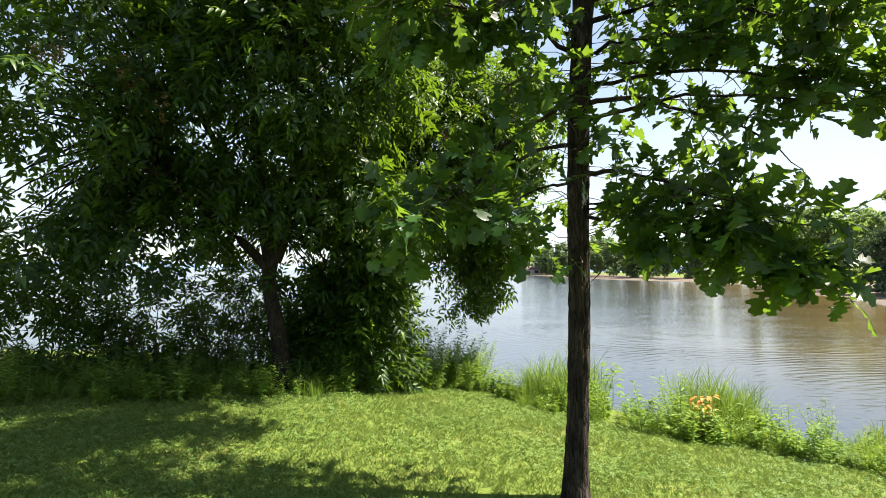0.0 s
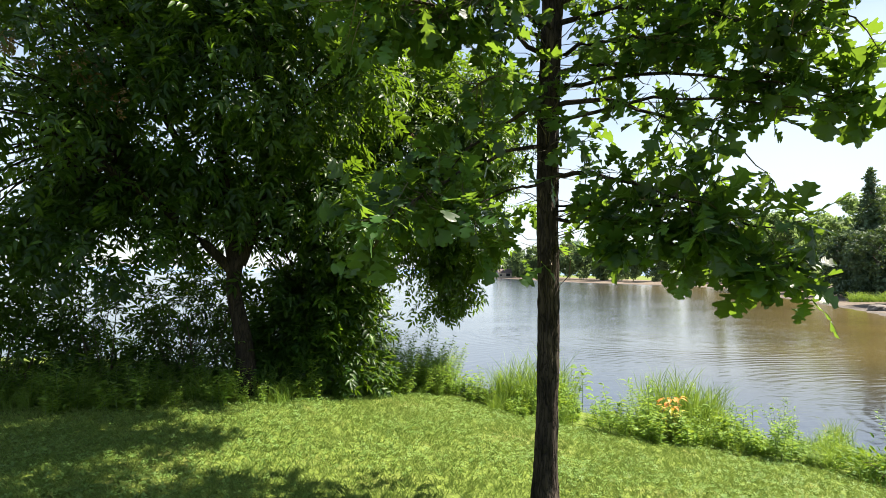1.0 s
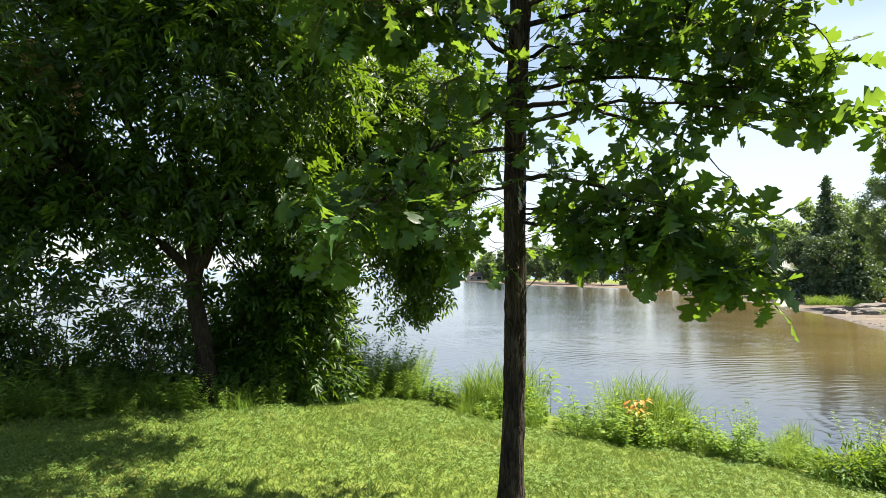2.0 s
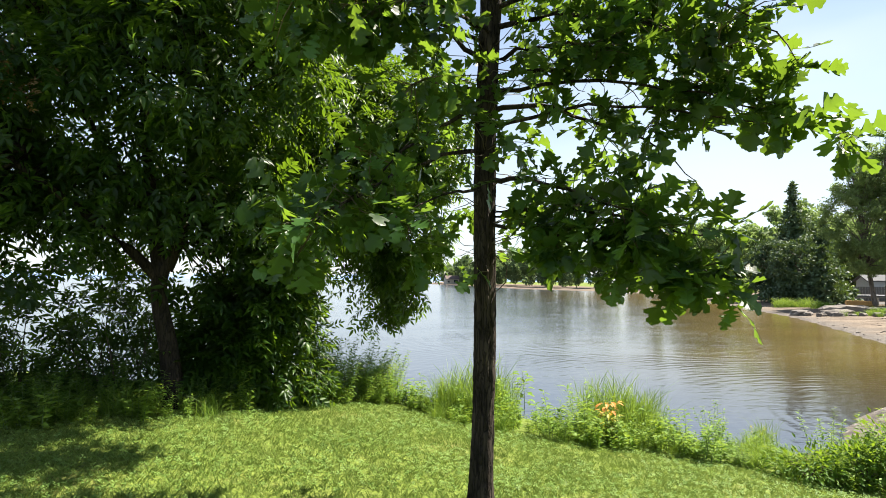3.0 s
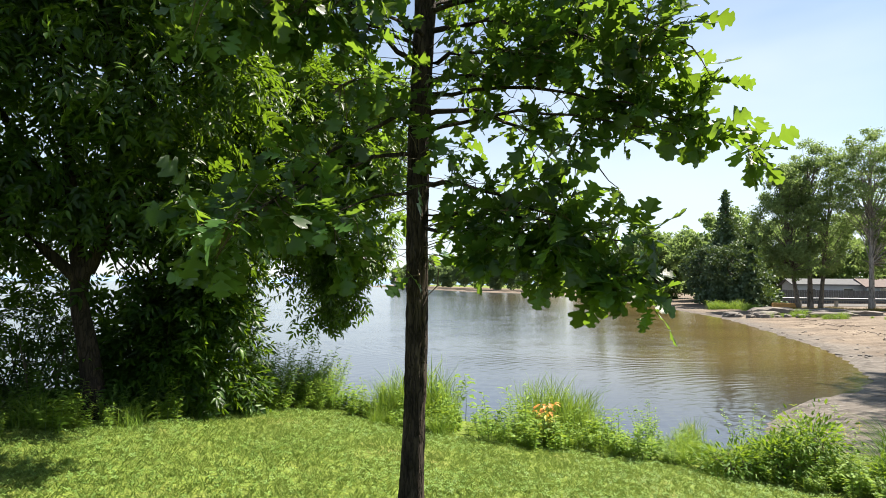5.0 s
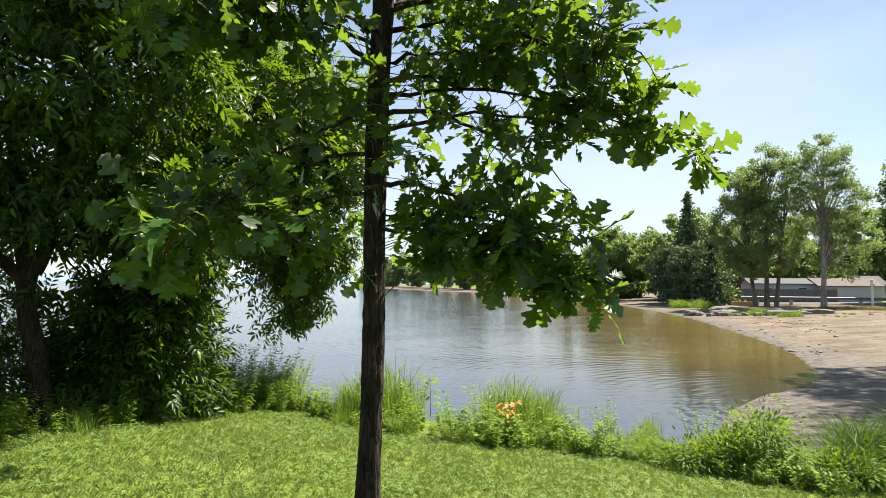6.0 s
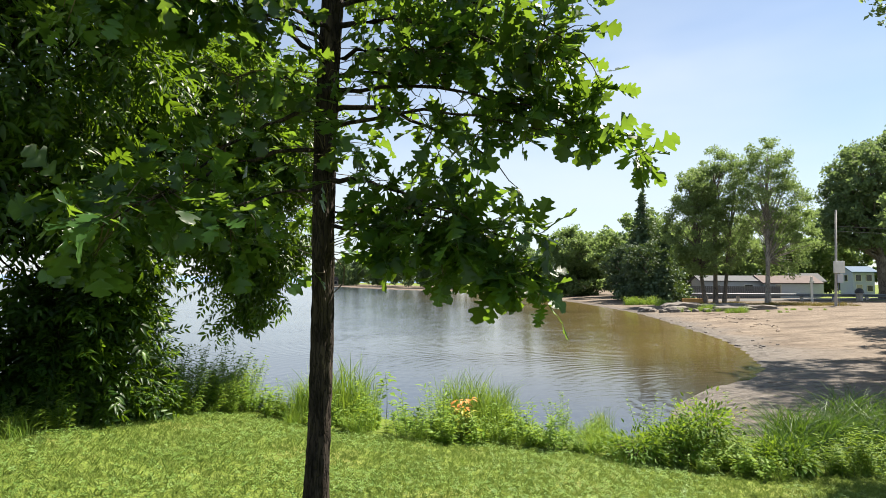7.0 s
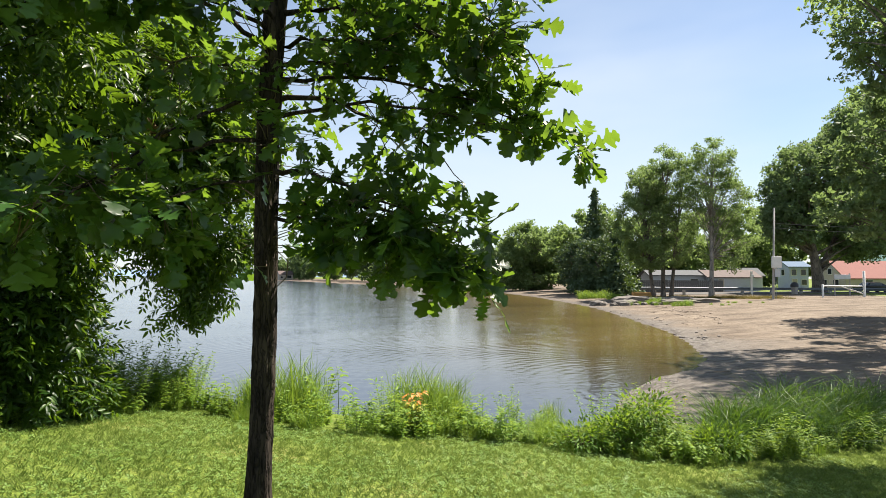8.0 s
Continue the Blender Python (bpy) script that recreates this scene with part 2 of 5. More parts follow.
def part(name, bm, mat, parent, label="", smooth=False):
    """Links a bmesh or a mesh as one object under a thing or a part."""
    if isinstance(bm, bmesh.types.BMesh):
        me = bpy.data.meshes.new(name)
        bm.to_mesh(me)
        bm.free()
    else:
        me = bm
    if mat and not me.materials:
        me.materials.append(mat)
    if smooth:
        me.polygons.foreach_set("use_smooth", [True] * len(me.polygons))
    ob = new(name, me)
    ob.parent = parent
    return tagged(ob, label) if label else ob


def thing(name, at, label, category, group="", kind=""):
    ob = new(name)
    ob.matrix_basis = at if isinstance(at, Matrix) else pose(*at)
    return tagged(ob, label, category, group, kind)


def box(w, d, h, at=(0, 0, 0), bevel=0.0, turn=(0, 0, 0)):
    """A box with its base centre at the given place."""
    bm = bmesh.new()
    bmesh.ops.create_cube(bm, size=1)
    bm.transform(pose(*at, *turn) @ Matrix.Translation((0, 0, h / 2)) @ Matrix.Diagonal((w, d, h, 1)))
    if bevel:
        bmesh.ops.bevel(bm, geom=bm.edges[:], offset=bevel, segments=2, affect="EDGES", profile=0.5)
    return bm


def tubes(lines, sides=6):
    """Tapered tubes along polylines of (point, radius)."""
    verts, faces = [], []
    for line in lines:
        pts = [Vector(q) for q, _ in line]
        start = len(verts)
        for i, (q, r) in enumerate(line):
            d = (pts[min(i + 1, len(pts) - 1)] - pts[max(i - 1, 0)])
            d = d.normalized() if d.length > 1e-6 else Vector((0, 0, 1))
            a = d.orthogonal().normalized() if abs(d.z) < 0.9 else Vector((d.z, 0, -d.x)).normalized()
            b = d.cross(a)
            for k in range(sides):
                w = 2 * math.pi * k / sides
                verts.append(tuple(pts[i] + (a * math.cos(w) + b * math.sin(w)) * r))
        for i in range(len(line) - 1):
            for k in range(sides):
                u, v = start + i * sides + k, start + i * sides + (k + 1) % sides
                faces.append((u, v, v + sides, u + sides))
        faces.append(tuple(start + (len(line) - 1) * sides + k for k in range(sides)))
    return verts, faces


def turns(ahead, up):
    """Turn matrices (n, 3, 3) with columns across, ahead and up."""
    y = ahead / np.linalg.norm(ahead, axis=1, keepdims=True)
    x = np.cross(y, up)
    x /= np.linalg.norm(x, axis=1, keepdims=True) + 1e-9
    z = np.cross(x, y)
    return np.stack([x, y, z], 2)


def scatter_mesh(name, templates, which, places, rot, size, mat):
    """One mesh of many copies of small templates (verts, faces)."""
    allv, allf, count = [], [], 0
    for k, (tv, tf) in enumerate(templates):
        sel = np.nonzero(which == k)[0]
        if not len(sel):
            continue
        v = np.einsum("nij,vj->nvi", rot[sel], tv) * size[sel][:, None, None] + places[sel][:, None, :]
        allv.append(v.reshape(-1, 3))
        f = (np.array(tf)[None] + (np.arange(len(sel)) * len(tv))[:, None, None]).reshape(-1, len(tf[0])) + count
        allf.append(f)
        count += len(sel) * len(tv)
    verts, faces = np.concatenate(allv), np.concatenate(allf)
    me = bpy.data.meshes.new(name)
    k = faces.shape[1]
    me.vertices.add(len(verts))
    me.vertices.foreach_set("co", verts.astype(np.float32).ravel())
    me.loops.add(faces.size)
    me.loops.foreach_set("vertex_index", faces.astype(np.int32).ravel())
    me.polygons.add(len(faces))
    me.polygons.foreach_set("loop_start", np.arange(0, faces.size, k, dtype=np.int32))
    me.update(calc_edges=True)
    me.materials.append(mat)
    return me


def oak_leaf_template(seed):
    """A bur oak leaf along +y, one long: broad above the middle, with deep forward-swept lobes, folded along its rib and curled."""
    r = np.random.RandomState(seed)
    bend, fold, twist = r.uniform(-0.5, 0.12), r.uniform(-0.1, 0.45), r.uniform(-0.4, 0.4)
    # half outline (half width, way along the rib) from the stalk round three lobes to the broad tip
    half = [(0.010, 0.0), (0.012, 0.12), (0.05, 0.18), (0.125, 0.25), (0.14, 0.30), (0.065, 0.32), (0.045, 0.38), (0.16, 0.46), (0.225, 0.52), (0.205, 0.565),
            (0.09, 0.555), (0.065, 0.61), (0.19, 0.68), (0.29, 0.76), (0.275, 0.815), (0.165, 0.80), (0.135, 0.845), (0.195, 0.90), (0.16, 0.96), (0.08, 0.965), (0.015, 1.0)]
    n = len(half)
    verts = []
    for side in (-1, 0, 1):
        k = 1 + r.uniform(-0.14, 0.14, n)
        for i, (w, t) in enumerate(half):
            x = side * w * k[i]
            y = t if side else i / (n - 1)
            z = bend * y * y + fold * abs(x) + twist * x * y + 0.03 * math.sin(9 * t + seed * 1.7) * abs(side)
            verts.append((x, y, z))
    faces = []
    for i in range(n - 1):
        a, b, c = i, n + i, 2 * n + i
        faces += [(a, b, b + 1), (a, b + 1, a + 1), (b, c, c + 1), (b, c + 1, b + 1)]
    return np.array(verts), faces


def blade_leaf(w=0.3, fold=0.25, droop=0.3):
    """A pointed leaf along +y, one long: six triangles."""
    v = np.array([(0, 0, 0), (-w * 0.8, 0.33, fold * w), (0, 0.33, -0.02), (w * 0.8, 0.33, fold * w), (-w * 0.6, 0.68, fold * w - droop * 0.4), (0, 0.68, -droop * 0.4), (w * 0.6, 0.68, fold * w - droop * 0.4), (0, 1, -droop)])
    f = [(0, 2, 1), (0, 3, 2), (1, 2, 5), (1, 5, 4), (2, 3, 6), (2, 6, 5), (4, 5, 7), (5, 6, 7)]
    return v, f


def compound_leaf(seed, pairs=3, w=0.2):
    """A drooping compound leaf along +y, one long, of narrow leaflets."""
    r = np.random.RandomState(seed)
    bv, bf = blade_leaf(w, 0.3, 0.25)
    verts, faces = [], []
    spots = [(0.3 + 0.5 * i / max(1, pairs - 1), s) for i in range(pairs) for s in (-1, 1)] + [(0.86, 0)]
    for y, s in spots:
        a = s * r.uniform(0.7, 1.15)
        ln = r.uniform(0.32, 0.46)
        c, sn = math.cos(a), math.sin(a)
        tilt = r.uniform(-0.5, 0.1)
        base = (0, y, -0.25 * y * y)
        k = len(verts)
        for q in bv * ln:
            x2, y2, z2 = q[0], q[1], q[2] + q[1] * tilt
            verts.append((base[0] + c * x2 + sn * y2, base[1] - sn * x2 + c * y2, base[2] + z2))
        faces += [tuple(i + k for i in f) for f in bf]
    return np.array(verts), faces


def sphere_dirs(r, n):
    v = r.normal(size=(n, 3))
    return v / np.linalg.norm(v, axis=1, keepdims=True)


def bezier(a, b, c, n):
    a, b, c = Vector(a), Vector(b), Vector(c)
    return [a * (1 - t) ** 2 + b * 2 * t * (1 - t) + c * t * t for t in [i / n for i in range(n + 1)]]


# ---- ground and water ----
WATER = -1.4
SHORE = [(-400, 30), (-60, 14), (-20, 11.5), (-8, 10.8), (-3, 11.4), (0, 12.8), (1.5, 12.8), (3.2, 12.0), (4.6, 10.7), (5.6, 10.0),
         (7.0, 9.8), (8.6, 10.4), (10.5, 12.0), (12.7, 13.5), (14.8, 14.2), (17, 15.6), (18.2, 17.2), (20.5, 20), (23, 23.7), (27.7, 32.6),
         (35, 47.5), (44, 75), (48.5, 96), (62, 125), (60, 160), (44, 200), (34, 300), (29, 360), (12, 430), (60, 900), (3400, 3400), (3400, -3400), (-3400, -3400), (-3400, 600)]


def shore_distance(x, y):
    """Metres to the shoreline, positive on land."""
    best = np.full(x.shape, 1e9)
    inside = np.zeros(x.shape, bool)
    for (ax, ay), (bx, by) in zip(SHORE, SHORE[1:] + SHORE[:1]):
        dx, dy = bx - ax, by - ay
        t = np.clip(((x - ax) * dx + (y - ay) * dy) / (dx * dx + dy * dy), 0, 1)
        best = np.minimum(best, np.hypot(x - ax - t * dx, y - ay - t * dy))
        if ay != by:
            inside ^= ((ay > y) != (by > y)) & (x < (bx - ax) * (y - ay) / (by - ay) + ax)
    return np.where(inside, best, -best)


def smooth(a, b, v):
    t = np.clip((v - a) / (b - a), 0, 1)
    return t * t * (3 - 2 * t)


def terrain(x, y):
    """Height, sand, wet and soil at plan places."""
    d = shore_distance(x, y)
    plane = 0.70 - 0.148 * x - 0.126 * y
    lawn = -0.25 * np.logaddexp(-plane / 0.25, -0.2 / 0.25)
    lawn = 0.12 * np.logaddexp(lawn / 0.12, -1.0 / 0.12)
    lawn = lawn + 0.02 * np.sin(1.3 * x + 0.6 * y) * np.sin(0.9 * y - 0.4 * x)
    lawn = lawn - 0.10 * np.exp(-((x - 1.0) ** 2 + (y - 4.3) ** 2) / 3.0)
    bank = smooth(0.0, 1.6, d)
    lawn = WATER - 0.05 + (lawn - WATER + 0.05) * bank
    beach = WATER + np.where(d > 0, 0.045 * np.minimum(d, 14) + 0.018 * np.clip(d - 14, 0, 25) + 0.03 * np.sin(0.8 * x) * np.sin(0.7 * y + 0.3 * x) * smooth(0, 3, d), 0)
    b = smooth(0, 1.6, y - (7.6 - 0.10 * (x - 6))) * smooth(7.6, 9.6, x)
    b = np.maximum(b, smooth(24, 32, y))
    z = lawn * (1 - b) + beach * b
    z = np.where(d < 0, WATER + np.maximum(d * 0.2, -1.2) - 0.02, z)
    grass_line = 34 + 5 * np.sin(0.13 * x) + 2.5 * np.sin(0.31 * y)
    sand = b * (1 - smooth(0, 3, d - grass_line)) + (d < 0) * 1.0
    sand = np.clip(sand, 0, 1)
    wet = np.clip(1 - smooth(0.3, 3.2 + 1.1 * np.sin(0.7 * x + 0.9 * y) + 3.5 * (1 - smooth(15, 21, y)), d), 0, 1) * np.where(d < 0, 1, b)
    soil = (1 - b) * (1 - smooth(0.4, 1.6, d)) * (d > -1)
    return z, sand, wet, soil


def make_ground():
    u = np.linspace(-7.55, 7.55, 380)
    gx = 3 * np.sinh(u) + 3
    gy = 3 * np.sinh(u) + 8
    X, Y = np.meshgrid(gx, gy)
    Z, sand, wet, soil = terrain(X, Y)
    n = len(u)
    verts = np.stack([X.ravel(), Y.ravel(), Z.ravel()], 1)
    i = (np.arange(n - 1)[:, None] * n + np.arange(n - 1)[None]).ravel()
    faces = np.stack([i, i + 1, i + n + 1, i + n], 1)
    me = mesh_of("ground", verts, faces, MAT["ground"], True)
    at = me.color_attributes.new("cover", "FLOAT_COLOR", "POINT")
    at.data.foreach_set("color", np.stack([sand.ravel(), wet.ravel(), soil.ravel(), np.ones(n * n)], 1).astype(np.float32).ravel())
    tagged(new("ground", me), "mown green lawn running to a sandy beach and lake bed", "ground", kind="structure")
    # the water lies as a level sheet over the lake bed
    keep = np.linspace(-7.5, 7.5, 160)
    X, Y = np.meshgrid(3 * np.sinh(keep) + 8, 3 * np.sinh(keep) + 14)
    n = len(keep)
    i = (np.arange(n - 1)[:, None] * n + np.arange(n - 1)[None]).ravel()
    me = mesh_of("water", np.stack([X.ravel(), Y.ravel(), np.full(n * n, WATER)], 1), np.stack([i, i + 1, i + n + 1, i + n], 1), MAT["water"], True)
    east = np.full(X.shape, 1e9)
    coast = SHORE[17:24]
    for (ax, ay), (bx, by) in zip(coast, coast[1:]):
        t = np.clip(((X - ax) * (bx - ax) + (Y - ay) * (by - ay)) / ((bx - ax) ** 2 + (by - ay) ** 2), 0, 1)
        east = np.minimum(east, np.hypot(X - ax - t * (bx - ax), Y - ay - t * (by - ay)))
    tint_away = np.clip(east / (14.0 + 0.22 * np.clip(Y, 0, 150)), 0, 1)
    at = me.attributes.new("water_tint", "FLOAT", "POINT")
    at.data.foreach_set("value", tint_away.astype(np.float32).ravel())
    tagged(new("water", me), "calm brown lake water with faint ripples reflecting the sky", "water", kind="structure")


make_ground()


def ground_z(x, y):
    return float(terrain(np.array([x], float), np.array([y], float))[0][0])


def clear_of(points, openings):
    """Which points lie outside all the openings, each a sleeve (end, end, radius)."""
    keep = np.ones(len(points), bool)
    for a, b, rad in openings:
        a, d = np.array(a), np.array(b) - np.array(a)
        t = np.clip(((points - a) @ d) / (d @ d), -0.4, 1.4)
        keep &= np.linalg.norm(points - a - t[:, None] * d, axis=1) > rad
    return keep


# ---- the oak ----
def oak_tree():
    r = np.random.RandomState(11)
    bx, by = 1.03, 4.52
    tree = thing("oak_tree", (bx, by, ground_z(bx, by)), "young oak with a straight dark trunk and lobed green leaves", "tree")
    off = Vector((bx, by, ground_z(bx, by)))
    # trunk, slightly crooked, its bark in long ragged plates between furrows
    heights = [-0.1 + 0.02 * i for i in range(180)] + [3.5 + 0.14 * i for i in range(1, 31)]
    sides = 72
    verts, faces = [], []
    for z in heights:
        rad = 0.080 * (1 - 0.012 * max(z, 0) - 0.10 * max(z - 4.2, 0)) + 0.045 * math.exp(-max(z + 0.05, 0) / 0.20)
        cx, cy = 0.012 * z + 0.012 * math.sin(1.7 * z), -0.02 * z + 0.01 * math.sin(2.3 * z + 1)
        for k in range(sides):
            a = 2 * math.pi * k / sides
            c, d = math.cos(a), math.sin(a)
            sway = 0.5 * noise.noise(Vector((c * 2, d * 2, z * 2.2)))
            furrow = abs(noise.noise(Vector((c * 3.6 + sway, d * 3.6, z * 1.5))))
            crack = abs(noise.noise(Vector((c * 7.0 + 9, d * 7.0 + sway, z * 3.4))))
            lip = noise.noise(Vector((c * 6.0, d * 6.0 + 4, z * 11.0)))
            out = 0.013 * min(1, furrow * 4.0) + 0.006 * min(1, crack * 4.0) + 0.006 * lip - 0.010
            q = max(rad, 0.012) * (1 + 0.06 * noise.noise(Vector((c, d, z * 0.9)))) + out * min(1, rad / 0.06)
            verts.append((cx + q * c, cy + q * d, z))
    for i in range(len(heights) - 1):
        for k in range(sides):
            u, v = i * sides + k, i * sides + (k + 1) % sides
            faces.append((u, v, v + sides, u + sides))
    part("trunk", mesh_of("trunk", verts, faces, MAT["oak_bark"], True), None, tree, "dark furrowed bark in ragged plates")
    # boughs: where each leaves the trunk, its bow and its tip, twigs and spread
    boughs = [
        ((1.08, 4.45, 2.93), (1.55, 4.25, 3.05), (2.15, 3.65, 2.42), 0.024, 22, 0.36),
        ((1.08, 4.45, 2.40), (1.35, 3.85, 2.35), (1.95, 3.35, 1.93), 0.022, 30, 0.32),
        ((1.08, 4.45, 2.15), (1.50, 3.90, 2.15), (2.26, 3.35, 1.88), 0.020, 28, 0.26),
        ((1.08, 4.45, 2.05), (1.45, 3.80, 2.00), (2.05, 3.35, 1.60), 0.016, 26, 0.20),
        ((1.08, 4.45, 2.10), (1.60, 3.90, 2.10), (2.24, 3.32, 1.66), 0.016, 26, 0.18),
        ((1.05, 4.45, 2.95), (0.60, 4.05, 2.75), (0.05, 3.40, 2.02), 0.020, 14, 0.25),
        ((1.05, 4.45, 2.62), (0.55, 4.00, 2.55), (-0.15, 3.25, 1.84), 0.020, 22, 0.27),
        ((1.05, 4.45, 2.30), (0.65, 4.00, 2.25), (0.30, 3.50, 1.95), 0.014, 13, 0.24),
        ((1.05, 4.45, 3.05), (0.70, 4.10, 3.10), (0.45, 3.70, 2.85), 0.014, 14, 0.28),
        ((1.08, 4.44, 3.30), (0.60, 3.80, 3.40), (-0.25, 3.10, 3.20), 0.022, 30, 0.34),
        ((1.08, 4.44, 3.55), (0.75, 3.90, 3.50), (0.40, 3.50, 3.34), 0.018, 20, 0.32),
        ((1.09, 4.44, 3.35), (1.50, 4.10, 3.40), (1.75, 3.75, 3.15), 0.020, 24, 0.40),
        ((1.09, 4.44, 3.60), (1.70, 3.90, 3.60), (2.35, 3.30, 3.00), 0.024, 28, 0.36),
        ((1.09, 4.44, 3.85), (1.9, 3.80, 3.90), (2.46, 3.25, 3.16), 0.020, 36, 0.28),
        ((1.09, 4.44, 3.10), (1.9, 3.90, 3.10), (2.66, 3.28, 2.60), 0.018, 22, 0.24),
        ((1.09, 4.44, 3.20), (2.05, 4.00, 3.25), (2.70, 3.28, 2.62), 0.020, 30, 0.20),
        ((2.60, 3.30, 2.68), (2.84, 3.30, 2.60), (3.00, 3.30, 2.48), 0.007, 4, 0.07),
        ((1.09, 4.44, 3.75), (2.0, 3.9, 3.9), (2.56, 3.20, 3.06), 0.020, 22, 0.28),
    ]
    boughs.append(((1.08, 4.44, 3.45), (0.5, 4.2, 3.6), (-0.15, 3.75, 3.35), 0.018, 22, 0.34))
    for k in range(30):
        a, z = k * 2.4 + 0.4, 3.75 + 3.6 * k / 30
        reach = (2.3 - 0.33 * (z - 3.7)) * (0.38 if math.cos(a) > 0.1 else 0.9) * r.uniform(0.75, 1.1)
        tip = (1.08 + reach * math.cos(a), 4.42 + reach * math.sin(a), z + r.uniform(-0.1, 0.5))
        boughs.append(((1.09, 4.43, z), (1.08 + reach * 0.5 * math.cos(a), 4.42 + reach * 0.5 * math.sin(a), z + 0.4), tip, 0.02, *((12, 0.26) if math.cos(a) > 0.1 else (34, 0.42))))
    for k in range(9):
        a, z = 1.75 + 0.16 * k, 4.75 + 0.17 * (k * 4 % 9)
        tip = (1.08 + 2.0 * math.cos(a), 4.42 + 1.9 * math.sin(a), z + 0.25)
        boughs.append(((1.09, 4.43, z), (1.08 + 1.0 * math.cos(a), 4.42 + 1.0 * math.sin(a), z + 0.4), tip, 0.02, 34, 0.40))
    boughs.append(((1.08, 4.45, 2.80), (1.75, 4.00, 3.00), (2.58, 3.30, 2.55), 0.018, 11, 0.20))
    wood, places, ahead = [], [], []
    for a, b, c, rad, count, spread in boughs:
        pts = bezier(a, b, c, 9)
        pts = [q + Vector(r.uniform(-0.025, 0.025, 3)) * (0 < i < 9) for i, q in enumerate(pts)]
        limb = [(tuple(q - off), rad * (1 - 0.8 * i / 9)) for i, q in enumerate(pts)]
        part("branch", mesh_of("branch", *tubes([limb], 7), MAT["oak_bark"], True), None, tree)
        for _ in range(int(count * 0.85)):
            s = r.uniform(0.9 if rad < 0.01 else 0.22 if a[0] < c[0] else 0.55, 1.0) ** 0.8 * 8.99
            q = pts[int(s)].lerp(pts[int(s) + 1], s % 1)
            d = Vector(sphere_dirs(r, 1)[0])
            d = (d + (pts[-1] - pts[0]).normalized() * 0.45 + Vector((0, 0, 0.05))).normalized()
            ln = spread * r.uniform(0.35, 1.15)
            e = q + d * ln + Vector((0, 0, -0.12 * ln))
            m = q.lerp(e, 0.5) + Vector(r.uniform(-0.03, 0.03, 3))
            wood.append([(tuple(q - off), 0.0045), (tuple(m - off), 0.0035), (tuple(e - off), 0.002)])
            spots = [(1.0, r.randint(3, 6)), (0.5, r.randint(0, 3)), (0.78, r.randint(1, 3))]
            for t, num in spots:
                o = q.lerp(e, t)
                for _ in range(num):
                    w = Vector(sphere_dirs(r, 1)[0]) * 0.95 + d * 0.55 + Vector((0, 0, -0.28))
                    places.append(tuple(o + w.normalized() * 0.02 - off))
                    ahead.append(tuple(w))
    # bare twigs close to the trunk
    for k in range(90):
        z, a = r.uniform(1.75, 3.5), r.uniform(0, 6.28)
        q = Vector((0.02, -0.04, z - off.z))
        d = Vector((math.cos(a), math.sin(a), r.uniform(-0.3, 0.5)))
        e = q + d * r.uniform(0.2, 0.5)
        m = q.lerp(e, 0.55) + Vector(r.uniform(-0.05, 0.05, 3))
        wood.append([(tuple(q), 0.005), (tuple(m), 0.0035), (tuple(e), 0.002)])
        for _ in range(r.randint(2, 6) if k % 3 else 0):
            places.append(tuple(e + Vector(r.uniform(-0.03, 0.03, 3))))
            ahead.append(tuple(Vector(sphere_dirs(r, 1)[0]) + d * 0.5 + Vector((0, 0, -0.3))))
    wood.append([(tuple(Vector((1.12, 4.38, 1.80)) - off), 0.006), (tuple(Vector((1.20, 4.34, 1.72)) - off), 0.005), (tuple(Vector((1.19, 4.34, 1.60)) - off), 0.005), (tuple(Vector((1.12, 4.34, 1.53)) - off), 0.004)])
    tagged(part("twig", mesh_of("twig", *tubes(wood, 4), MAT["twig"], True), None, tree, "thin brown twigs"), kind="stuff")
    # openings in the crown
    openings = [
        ((1.30, 2.90, 2.56), (1.74, 4.20, 3.02), 0.11), ((1.46, 2.90, 2.58), (1.98, 4.20, 3.05), 0.11), ((1.61, 2.90, 2.52), (2.19, 4.20, 2.97), 0.10),
        ((2.06, 2.90, 2.13), (2.87, 4.20, 2.38), 0.14), ((2.30, 2.90, 2.08), (3.23, 4.20, 2.30), 0.16), ((2.53, 2.90, 2.61), (3.57, 4.20, 3.10), 0.10),
        ((0.97, 2.90, 2.50), (1.25, 4.20, 2.94), 0.06), ((1.00, 2.90, 2.30), (1.29, 4.20, 2.64), 0.06), ((1.77, 2.90, 2.28), (2.43, 4.20, 2.61), 0.05),
        ((0.67, 2.90, 2.28), (0.79, 4.20, 2.61), 0.06),
        ((0.10, 2.90, 2.61), (-0.23, 5.60, 3.64), 0.16), ((0.26, 2.90, 2.45), (0.10, 5.60, 3.31), 0.16), ((0.37, 2.90, 2.65), (0.32, 5.60, 3.71), 0.12),
    ]
    places, ahead = np.array(places), np.array(ahead)
    mid = places + 0.11 * ahead / np.linalg.norm(ahead, axis=1, keepdims=True) + np.array(off)
    keep = clear_of(mid, openings)
    places, ahead = places[keep], ahead[keep]
    n = len(places)
    up = np.array([0, 0, 1.0]) + 0.55 * r.normal(size=(n, 3))
    rot, size = turns(ahead, up), r.uniform(0.13, 0.25, n)
    temps = [oak_leaf_template(k) for k in range(10)]
    which = r.randint(0, 10, n)
    near = (places[:, 2] + off.z < 2.5) & (places[:, 1] + off.y < 3.6)
    single = np.nonzero(near)[0][:300]
    rest = np.setdiff1d(np.arange(n), single)
